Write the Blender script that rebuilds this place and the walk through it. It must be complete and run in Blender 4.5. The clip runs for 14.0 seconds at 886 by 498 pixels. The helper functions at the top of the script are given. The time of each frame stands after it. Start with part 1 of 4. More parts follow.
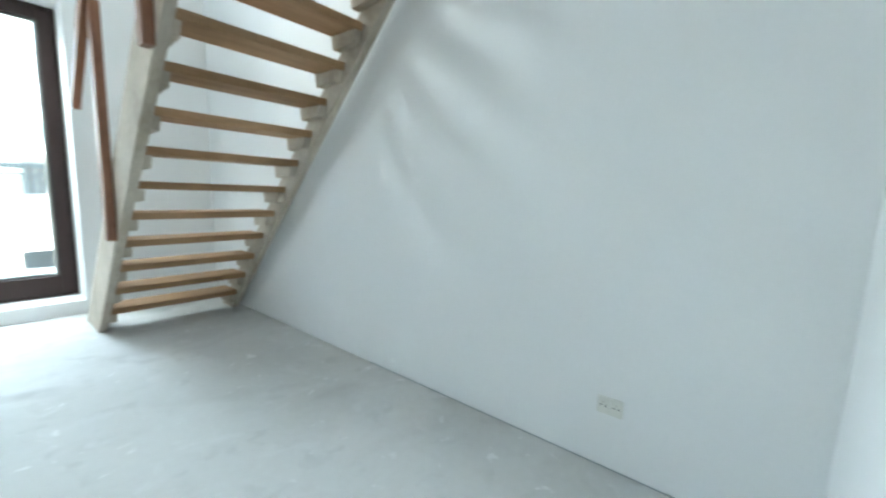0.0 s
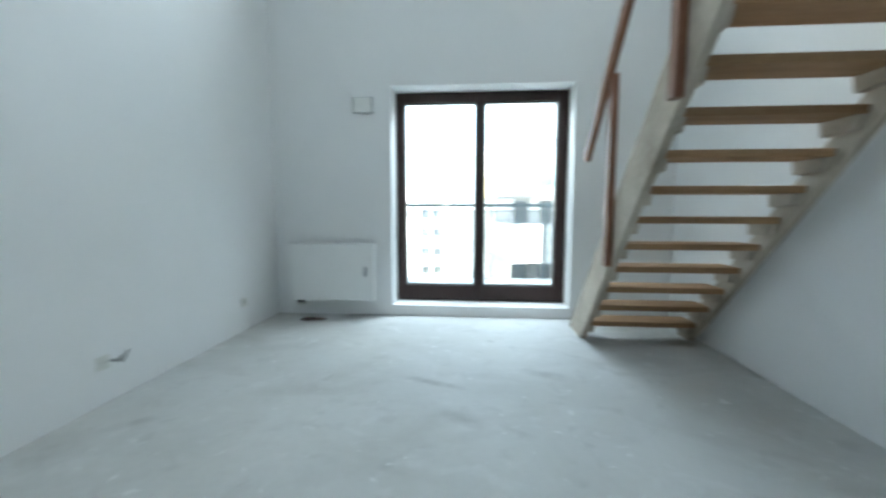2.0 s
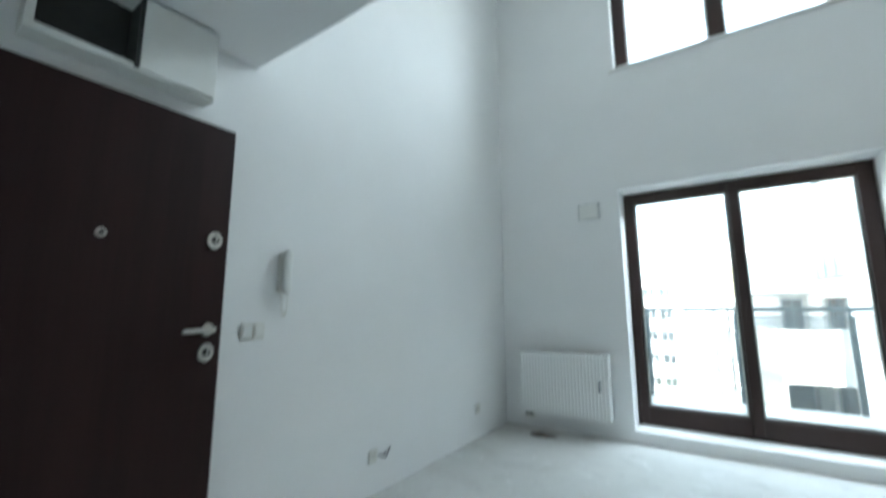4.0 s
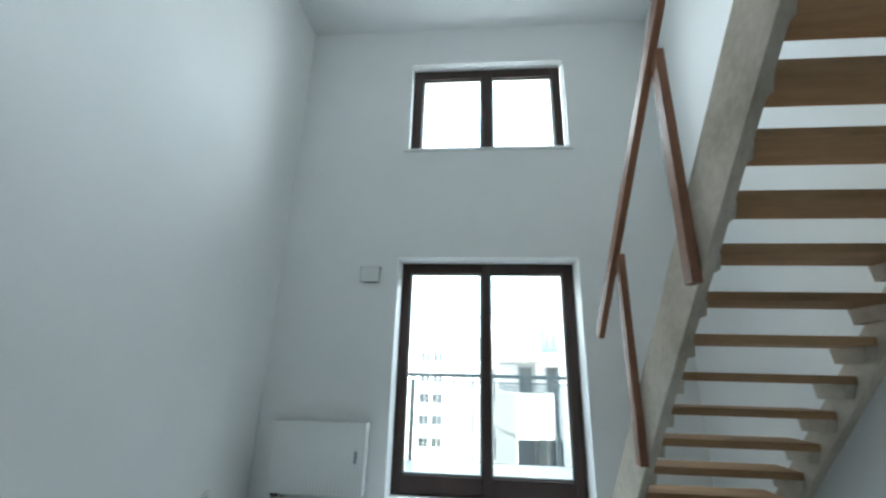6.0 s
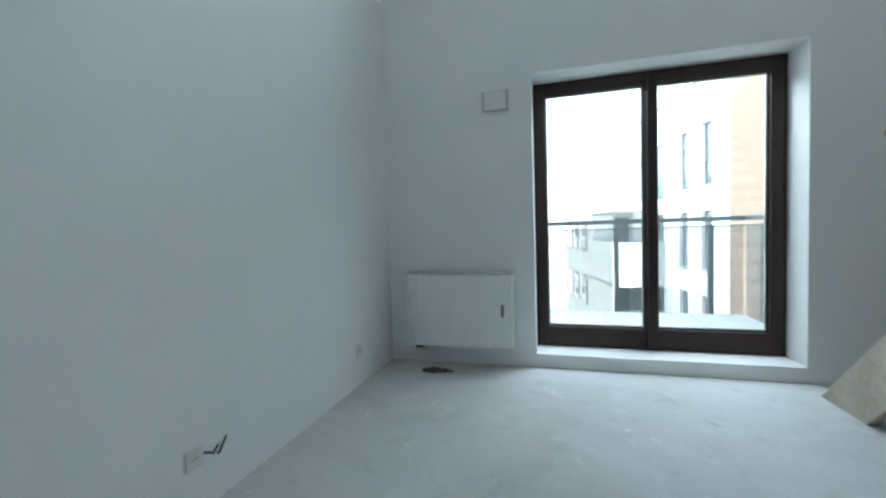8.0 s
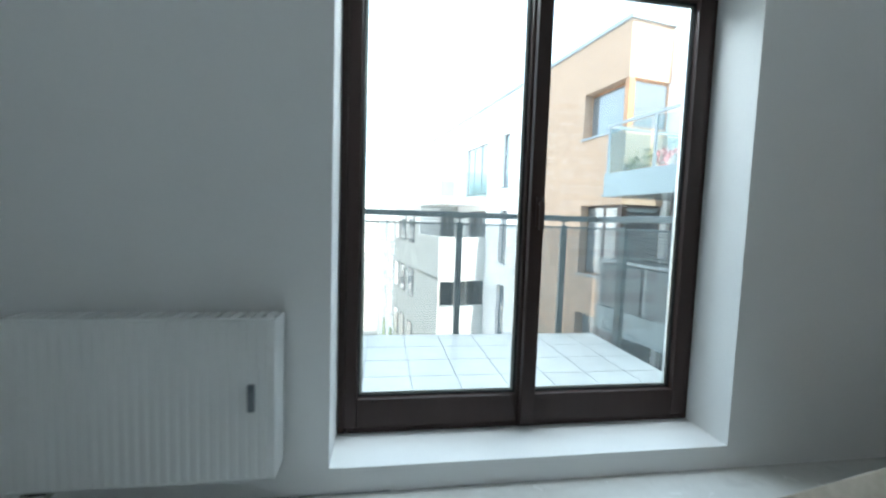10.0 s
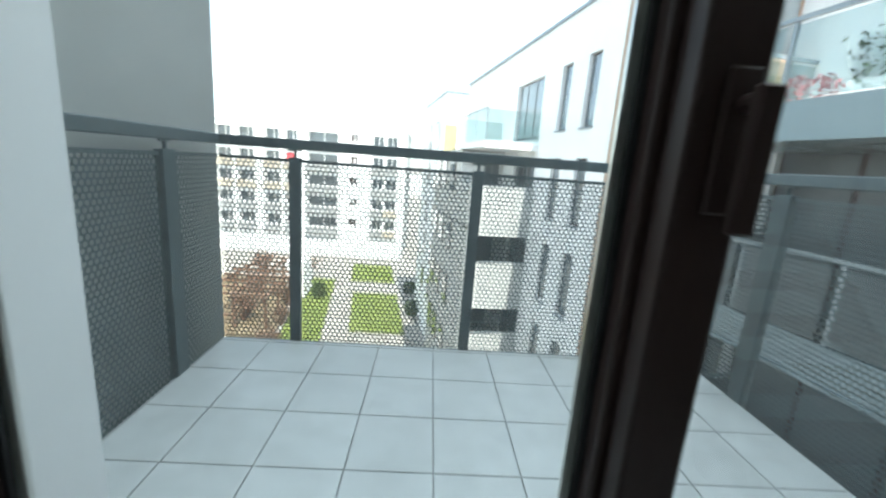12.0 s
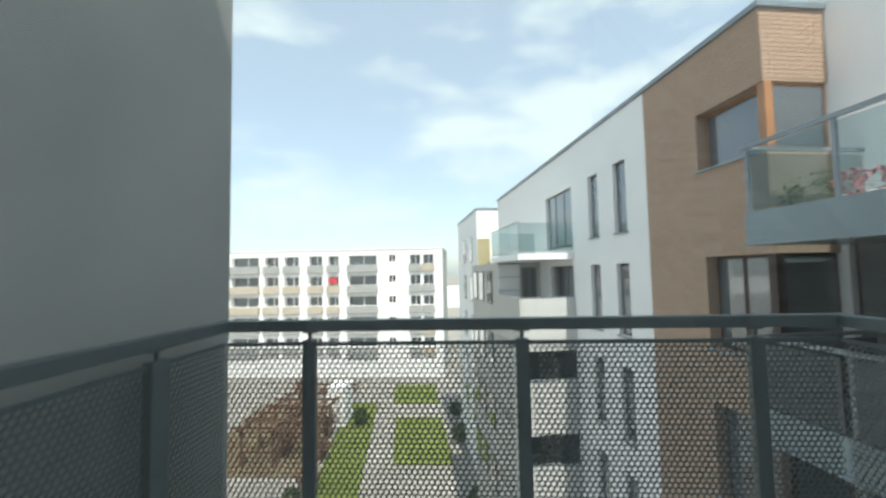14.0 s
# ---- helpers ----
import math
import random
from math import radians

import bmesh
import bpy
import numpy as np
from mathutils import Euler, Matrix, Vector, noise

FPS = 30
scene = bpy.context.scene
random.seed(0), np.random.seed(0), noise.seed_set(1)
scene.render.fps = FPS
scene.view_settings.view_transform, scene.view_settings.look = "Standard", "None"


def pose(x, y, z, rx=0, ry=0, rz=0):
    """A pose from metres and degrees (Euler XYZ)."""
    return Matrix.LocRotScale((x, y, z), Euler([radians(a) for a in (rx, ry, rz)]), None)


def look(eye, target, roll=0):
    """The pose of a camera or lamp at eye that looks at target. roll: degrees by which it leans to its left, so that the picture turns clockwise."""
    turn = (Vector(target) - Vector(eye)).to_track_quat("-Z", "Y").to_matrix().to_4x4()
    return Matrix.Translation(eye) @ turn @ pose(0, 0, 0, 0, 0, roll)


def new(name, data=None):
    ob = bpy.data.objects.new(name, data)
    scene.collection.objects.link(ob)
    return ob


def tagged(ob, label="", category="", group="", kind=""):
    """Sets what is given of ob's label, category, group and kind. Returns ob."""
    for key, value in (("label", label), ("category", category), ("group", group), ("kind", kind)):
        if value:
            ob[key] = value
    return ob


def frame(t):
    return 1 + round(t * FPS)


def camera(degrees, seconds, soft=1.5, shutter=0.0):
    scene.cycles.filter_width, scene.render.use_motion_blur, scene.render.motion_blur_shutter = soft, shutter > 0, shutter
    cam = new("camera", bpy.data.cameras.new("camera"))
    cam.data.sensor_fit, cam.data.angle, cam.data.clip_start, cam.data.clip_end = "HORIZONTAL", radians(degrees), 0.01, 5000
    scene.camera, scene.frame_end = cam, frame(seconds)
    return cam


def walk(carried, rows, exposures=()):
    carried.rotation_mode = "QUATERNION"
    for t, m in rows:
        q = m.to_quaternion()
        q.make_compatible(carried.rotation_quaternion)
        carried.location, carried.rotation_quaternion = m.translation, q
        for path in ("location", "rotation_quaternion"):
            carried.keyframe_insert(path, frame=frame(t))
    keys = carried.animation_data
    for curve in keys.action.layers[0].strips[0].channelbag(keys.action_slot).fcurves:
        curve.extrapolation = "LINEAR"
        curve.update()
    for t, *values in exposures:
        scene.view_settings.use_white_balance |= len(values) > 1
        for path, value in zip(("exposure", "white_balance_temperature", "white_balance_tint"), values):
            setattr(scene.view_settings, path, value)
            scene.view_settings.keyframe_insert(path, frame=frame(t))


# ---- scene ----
cam = camera(95.9, 14.0, soft=2.3, shutter=0.5)
PATH = [
    (0, (2.412, -4.444, 1.067), (3.948, -3.194, 0.784), 2.2),
    (0.5, (2.346, -4.375, 1.082), (3.632, -2.865, 0.823), 1.7),
    (1, (2.251, -4.297, 1.096), (3.166, -2.532, 0.877), 1.1),
    (1.5, (2.111, -4.308, 1.089), (2.634, -2.391, 0.864), 0.3),
    (2, (2.067, -4.362, 1.102), (1.906, -2.378, 0.907), 0.1),
    (2.5, (2.026, -4.373, 1.09), (1.369, -2.498, 0.862), -0.0),
    (3, (1.992, -4.392, 1.072), (1.005, -2.668, 0.845), -1.1),
    (3.5, (1.939, -4.405, 1.084), (0.747, -2.801, 1.006), -1.1),
    (4, (1.906, -4.374, 1.179), (0.798, -2.737, 1.48), -0.2),
    (4.2, (1.915, -4.355, 1.205), (0.899, -2.696, 1.67), 0.1),
    (6.4, (2.024, -4.21, 1.205), (1.972, -2.301, 1.797), 2.9),
    (6.5, (2.012, -4.218, 1.204), (1.978, -2.283, 1.708), 3.1),
    (7, (1.787, -4.159, 1.157), (1.47, -2.186, 1.24), 1.3),
    (7.5, (1.604, -3.927, 1.134), (1.044, -2.012, 0.989), -1.5),
    (8, (1.364, -3.549, 1.109), (0.823, -1.625, 1.025), -1.7),
    (8.5, (1.166, -3.172, 1.134), (0.903, -1.192, 1.028), -2.4),
    (9, (1.054, -2.683, 1.126), (0.954, -0.689, 1.002), -1.9),
    (9.2, (1.143, -2.505, 1.11), (1.13, -0.508, 1.001), -0.8),
    (11.5, (1.615, -0.748, 1.131), (2.146, 1.148, 0.779), 2.6),
    (12, (1.833, -0.441, 1.131), (1.916, 1.513, 0.713), 4.3),
    (12.5, (1.858, -0.28, 1.157), (1.856, 1.698, 0.859), 4.3),
    (13, (1.825, -0.166, 1.263), (1.45, 1.796, 1.159), 1.0),
    (13.5, (1.842, -0.11, 1.323), (1.525, 1.865, 1.306), 1.1),
    (14, (1.851, -0.086, 1.41), (1.729, 1.907, 1.527), -1.1),
]
walk(cam, [(t, look(eye, target, roll)) for t, eye, target, roll in PATH], ((0.0, 4.50, 6200, 4), (0.5, 4.34, 6200, 4), (1.0, 3.95, 6100, 4), (1.5, 3.75, 6050, 4), (2.5, 3.62, 5980, 4), (3.5, 3.70, 5980, 4), (4.0, 3.60, 6100, 4), (6.3, 3.30, 6100, 4), (7.0, 3.40, 5980, 4), (7.5, 3.21, 5950, 4), (9.2, 3.00, 5950, 4), (11.5, 2.14, 6400, 6), (12.0, 1.88, 6250, 4), (12.5, 1.78, 6250, 5), (13.0, 1.33, 6400, 6), (13.5, 1.03, 6450, 6), (14.0, 0.80, 6550, 6)))

# ---- world, sun, exposure ----
SUN_ELEV, SUN_AZ = radians(59), radians(14)
sun_dir = Vector((math.sin(SUN_AZ) * math.cos(SUN_ELEV), -math.cos(SUN_AZ) * math.cos(SUN_ELEV), math.sin(SUN_ELEV)))
world = bpy.data.worlds.new("sky")
scene.world = world
world.use_nodes = True
wt = world.node_tree
wt.nodes.clear()
w_out = wt.nodes.new("ShaderNodeOutputWorld")
w_bg = wt.nodes.new("ShaderNodeBackground")
w_sky = wt.nodes.new("ShaderNodeTexSky")
w_sky.sky_type, w_sky.sun_disc = "NISHITA", False
w_sky.sun_elevation, w_sky.sun_rotation = SUN_ELEV, math.atan2(sun_dir.x, sun_dir.y)
w_sky.air_density, w_sky.dust_density = 1.0, 1.5
w_bg.inputs["Strength"].default_value = 0.15
# broken fair-weather clouds over the whole sky
w_co = wt.nodes.new("ShaderNodeTexCoord")
w_map = wt.nodes.new("ShaderNodeMapping")
w_map.inputs["Scale"].default_value = (1.0, 1.0, 2.7)
w_map.inputs["Location"].default_value = (0.35, 0.0, 0.25)
w_no = wt.nodes.new("ShaderNodeTexNoise")
w_no.inputs["Scale"].default_value, w_no.inputs["Detail"].default_value, w_no.inputs["Roughness"].default_value = 2.6, 8.0, 0.52
w_ra = wt.nodes.new("ShaderNodeValToRGB")
w_ra.color_ramp.elements[0].position, w_ra.color_ramp.elements[1].position = 0.49, 0.61
w_mx = wt.nodes.new("ShaderNodeMix")
w_mx.data_type = "RGBA"
w_ra.color_ramp.elements[0].color, w_ra.color_ramp.elements[1].color = (0.44, 0.44, 0.44, 1), (0.97, 0.97, 0.97, 1)
w_mx.inputs["B"].default_value = (3.9, 4.4, 4.5, 1)
wt.links.new(w_co.outputs["Generated"], w_map.inputs["Vector"])
wt.links.new(w_map.outputs["Vector"], w_no.inputs["Vector"])
wt.links.new(w_no.outputs["Fac"], w_ra.inputs["Fac"])
wt.links.new(w_ra.outputs["Color"], w_mx.inputs["Factor"])
wt.links.new(w_sky.outputs["Color"], w_mx.inputs["A"])
wt.links.new(w_mx.outputs["Result"], w_bg.inputs["Color"])
wt.links.new(w_bg.outputs["Background"], w_out.inputs["Surface"])

sun = new("sun", bpy.data.lights.new("sun", "SUN"))
sun.data.energy, sun.data.angle, sun.data.color = 3.6, radians(0.53), (1.0, 0.94, 0.86)
sun.matrix_world = look((0, 0, 60), Vector((0, 0, 60)) - sun_dir)


# sky light through the two windows: one lamp in each opening's outer reveal
for name, size_y, loc, aim, watts in (("sky_light_upper", 1.16, (2.14, 0.56, 4.42), (2.14, -1.18, 3.42), 14.0), ("sky_light_tall", 0.11, (2.11, 0.15, 2.328), (2.11, -0.4, 1.2), 2.6)):
    lamp = new(name, bpy.data.lights.new(name, "AREA"))
    lamp.data.shape, lamp.data.size, lamp.data.size_y = "RECTANGLE", 1.72, size_y
    lamp.data.energy, lamp.data.color = watts, (0.88, 0.96, 1.0)
    lamp.matrix_world = look(loc, aim)


# ---- materials ----
def mat(name, low, high, rough=0.6, metal=0.0, scale=6.0, fine=90.0, bump=0.15, stretch=(1, 1, 1), per_piece=0.0, spec=0.5, coat=0.0):
    """A surface that varies between two colours at two scales, with fine relief."""
    m = bpy.data.materials.new(name)
    m.use_nodes = True
    t = m.node_tree
    b = t.nodes["Principled BSDF"]
    co = t.nodes.new("ShaderNodeTexCoord")
    mp = t.nodes.new("ShaderNodeMapping")
    mp.inputs["Scale"].default_value = stretch
    t.links.new(co.outputs["Object"], mp.inputs["Vector"])
    big, small = t.nodes.new("ShaderNodeTexNoise"), t.nodes.new("ShaderNodeTexNoise")
    for n, s, d in ((big, scale, 6), (small, fine, 4)):
        n.inputs["Scale"].default_value, n.inputs["Detail"].default_value = s, d
        t.links.new(mp.outputs["Vector"], n.inputs["Vector"])
    add = t.nodes.new("ShaderNodeMath")
    add.operation = "MULTIPLY_ADD"
    t.links.new(small.outputs["Fac"], add.inputs[0])
    add.inputs[1].default_value = 0.35
    t.links.new(big.outputs["Fac"], add.inputs[2])
    rng = t.nodes.new("ShaderNodeMapRange")
    rng.inputs["From Min"].default_value, rng.inputs["From Max"].default_value = 0.45, 0.9
    t.links.new(add.outputs[0], rng.inputs["Value"])
    mx = t.nodes.new("ShaderNodeMix")
    mx.data_type = "RGBA"
    mx.inputs["A"].default_value, mx.inputs["B"].default_value = (*low, 1), (*high, 1)
    t.links.new(rng.outputs["Result"], mx.inputs["Factor"])
    out = mx.outputs["Result"]
    if per_piece:
        info = t.nodes.new("ShaderNodeObjectInfo")
        hsv = t.nodes.new("ShaderNodeHueSaturation")
        mr = t.nodes.new("ShaderNodeMapRange")
        mr.inputs["To Min"].default_value, mr.inputs["To Max"].default_value = 1 - per_piece, 1 + per_piece
        t.links.new(info.outputs["Random"], mr.inputs["Value"])
        t.links.new(mr.outputs["Result"], hsv.inputs["Value"])
        t.links.new(out, hsv.inputs["Color"])
        out = hsv.outputs["Color"]
    t.links.new(out, b.inputs["Base Color"])
    b.inputs["Roughness"].default_value, b.inputs["Metallic"].default_value = rough, metal
    b.inputs["Specular IOR Level"].default_value, b.inputs["Coat Weight"].default_value = spec, coat
    if bump:
        bp = t.nodes.new("ShaderNodeBump")
        bp.inputs["Strength"].default_value, bp.inputs["Distance"].default_value = bump, 0.004
        t.links.new(add.outputs[0], bp.inputs["Height"])
        t.links.new(bp.outputs["Normal"], b.inputs["Normal"])
    return m


def glass_mat(name, tint=(0.96, 0.98, 0.98), gloss=0.45, glare_veil=0.0):
    """Clear window glass: see-through, glossier at a slant, with an uneven film that imitates glare."""
    m = bpy.data.materials.new(name)
    m.use_nodes = True
    t = m.node_tree
    t.nodes.remove(t.nodes["Principled BSDF"])
    tr, gl, lw, mx, pw, ma = (t.nodes.new("ShaderNode" + k) for k in ("BsdfTransparent", "BsdfGlossy", "LayerWeight", "MixShader", "Math", "Math"))
    tr.inputs["Color"].default_value = (*tint, 1)
    gl.inputs["Roughness"].default_value = 0.02
    lw.inputs["Blend"].default_value = 0.5
    pw.operation, ma.operation = "POWER", "MULTIPLY_ADD"
    pw.inputs[1].default_value = 4.0
    ma.inputs[1].default_value, ma.inputs[2].default_value = gloss, 0.03
    t.links.new(lw.outputs["Facing"], pw.inputs[0])
    t.links.new(pw.outputs[0], ma.inputs[0])
    t.links.new(ma.outputs[0], mx.inputs["Fac"])
    t.links.new(tr.outputs[0], mx.inputs[1])
    t.links.new(gl.outputs[0], mx.inputs[2])
    out = mx.outputs[0]
    if glare_veil:
        # Uneven translucent layer puts a pale veil of glare over the view.
        co, no, rg, du, m2 = (t.nodes.new("ShaderNode" + k) for k in ("TexCoord", "TexNoise", "MapRange", "BsdfTranslucent", "MixShader"))
        no.inputs["Scale"].default_value, no.inputs["Detail"].default_value = 2.5, 6
        rg.inputs["From Min"].default_value, rg.inputs["From Max"].default_value = 0.3, 0.7
        rg.inputs["To Min"].default_value, rg.inputs["To Max"].default_value = glare_veil * 0.75, glare_veil * 1.25
        du.inputs["Color"].default_value = (0.95, 0.88, 0.80, 1)
        t.links.new(co.outputs["Object"], no.inputs["Vector"])
        t.links.new(no.outputs["Fac"], rg.inputs["Value"])
        t.links.new(rg.outputs["Result"], m2.inputs["Fac"])
        t.links.new(out, m2.inputs[1])
        t.links.new(du.outputs[0], m2.inputs[2])
        out = m2.outputs[0]
    t.links.new(out, t.nodes["Material Output"].inputs["Surface"])
    return m


PLASTER = mat("white_plaster", (0.865, 0.87, 0.865), (0.905, 0.91, 0.905), 0.9, scale=1.3, fine=60, bump=0.12, spec=0.2)
CEILING = mat("ceiling_paint", (0.83, 0.84, 0.84), (0.87, 0.88, 0.88), 0.92, scale=1.0, fine=70, bump=0.08, spec=0.2)
DARKWOOD = mat("dark_brown_frame", (0.037, 0.021, 0.0185), (0.050, 0.030, 0.027), 0.42, scale=5, fine=60, bump=0.05, stretch=(1, 1, 0.15), spec=0.3)
DOORSKIN = mat("door_veneer", (0.016, 0.0055, 0.005), (0.027, 0.0105, 0.0095), 0.5, scale=7, fine=70, bump=0.08, stretch=(1, 1, 0.06), spec=0.22)
PINE = mat("raw_pine", (0.29, 0.168, 0.085), (0.47, 0.30, 0.165), 0.7, scale=5, fine=45, bump=0.2, stretch=(0.25, 1.6, 1.6), per_piece=0.16, spec=0.3)
PLANK = mat("weathered_plank", (0.36, 0.30, 0.23), (0.62, 0.55, 0.46), 0.8, scale=5, fine=50, bump=0.25, stretch=(1.2, 0.5, 0.5), spec=0.25)
REDWOOD = mat("stained_rail_wood", (0.18, 0.075, 0.04), (0.31, 0.145, 0.08), 0.55, scale=6, fine=50, bump=0.15, stretch=(1.5, 0.6, 0.6))
ENAMEL = mat("white_enamel", (0.86, 0.87, 0.86), (0.89, 0.90, 0.89), 0.32, scale=2, fine=30, bump=0.0)
PLASTIC = mat("white_plastic", (0.79, 0.80, 0.77), (0.84, 0.85, 0.82), 0.4, scale=8, fine=60, bump=0.0)
CREAM = mat("ivory_plastic", (0.72, 0.72, 0.67), (0.78, 0.78, 0.73), 0.4, scale=8, fine=60, bump=0.0)
STEEL = mat("brushed_steel", (0.55, 0.54, 0.50), (0.68, 0.67, 0.63), 0.3, 1.0, scale=20, fine=150, bump=0.03)
# Serves black parts, and hollows whose shade is put into the colour.
BLACK_AND_VOID = mat("black_parts_and_shaded_voids", (0.02, 0.022, 0.022), (0.035, 0.037, 0.037), 0.6, scale=10, fine=60)
RAILPAINT = mat("grey_green_rail_paint", (0.060, 0.085, 0.092), (0.080, 0.11, 0.118), 0.42, 0.0, scale=8, fine=60, bump=0.03)
TILE = mat("grey_balcony_tile", (0.52, 0.53, 0.51), (0.62, 0.63, 0.61), 0.3, scale=9, fine=80, bump=0.05, per_piece=0.04)
GROUT = mat("tile_grout", (0.30, 0.30, 0.29), (0.38, 0.38, 0.37), 0.9, scale=20, fine=90)
GLASS = glass_mat("window_glass", glare_veil=0.015)
GREYRENDER = mat("grey_render", (0.34, 0.345, 0.325), (0.42, 0.425, 0.40), 0.95, scale=1.5, fine=110, bump=0.3, spec=0.2)
WHITERENDER = mat("white_render", (0.78, 0.775, 0.76), (0.86, 0.85, 0.835), 0.95, scale=1.2, fine=60, bump=0.15, spec=0.2)
OCHRE = mat("ochre_render", (0.34, 0.30, 0.17), (0.42, 0.37, 0.23), 0.95, scale=2, fine=60, bump=0.1)
BRICK = mat("clinker_brick", (0.35, 0.24, 0.172), (0.44, 0.31, 0.225), 0.85, scale=9, fine=60, bump=0.2, per_piece=0.05)
BRICK_REST = mat("clinker_brick_far", (0.35, 0.24, 0.172), (0.44, 0.31, 0.225), 0.85, scale=9, fine=60, bump=0.2, per_piece=0.05)
_t = BRICK_REST.node_tree
_g = _t.nodes.new("ShaderNodeNewGeometry")
for _n in _t.nodes:
    if _n.bl_idname == "ShaderNodeMapRange" and _n.inputs["Value"].links and _n.inputs["Value"].links[0].from_node.bl_idname == "ShaderNodeObjectInfo":
        _t.links.new(_g.outputs["Random Per Island"], _n.inputs["Value"])
MORTAR = mat("mortar", (0.36, 0.255, 0.19), (0.43, 0.31, 0.23), 0.95, scale=12, fine=80, bump=0.2)
DARKPANE = mat("dark_window_glass", (0.07, 0.085, 0.095), (0.12, 0.14, 0.155), 0.06, scale=0.6, fine=5, bump=0.0, spec=1.0, coat=1.0)
OAKFRAME = mat("orange_wood_frame", (0.30, 0.14, 0.06), (0.42, 0.21, 0.10), 0.5, scale=8, fine=60, bump=0.1, stretch=(1, 1, 0.3))
SHEETMETAL = mat("grey_sheet_metal", (0.20, 0.23, 0.25), (0.26, 0.29, 0.31), 0.4, 0.3, scale=3, fine=60, bump=0.02)
GRASS = mat("lawn_grass", (0.095, 0.125, 0.024), (0.165, 0.19, 0.05), 0.95, scale=0.5, fine=9, bump=0.5, spec=0.1)
PAVING = mat("pale_concrete_paving", (0.22, 0.205, 0.18), (0.34, 0.32, 0.285), 0.9, scale=0.4, fine=9, bump=0.2)
MULCH = mat("bark_mulch", (0.10, 0.072, 0.045), (0.21, 0.165, 0.10), 0.95, scale=0.9, fine=7, bump=0.5, spec=0.1)
BARK = mat("brown_timber", (0.14, 0.08, 0.05), (0.24, 0.14, 0.09), 0.85, scale=3, fine=30, bump=0.2)
LEAF = mat("shrub_leaves", (0.03, 0.05, 0.014), (0.07, 0.10, 0.03), 0.8, scale=3, fine=30, bump=0.2, spec=0.2)
FLOWER = mat("pink_flowers", (0.45, 0.12, 0.13), (0.60, 0.22, 0.22), 0.7, scale=5, fine=30, bump=0.1)
BLUEPANEL = mat("blue_grey_panel", (0.177, 0.224, 0.245), (0.218, 0.272, 0.292), 0.25, scale=1.5, fine=30, bump=0.0)
REDCLOTH = mat("red_awning", (0.45, 0.04, 0.05), (0.55, 0.07, 0.08), 0.8, scale=2, fine=30)


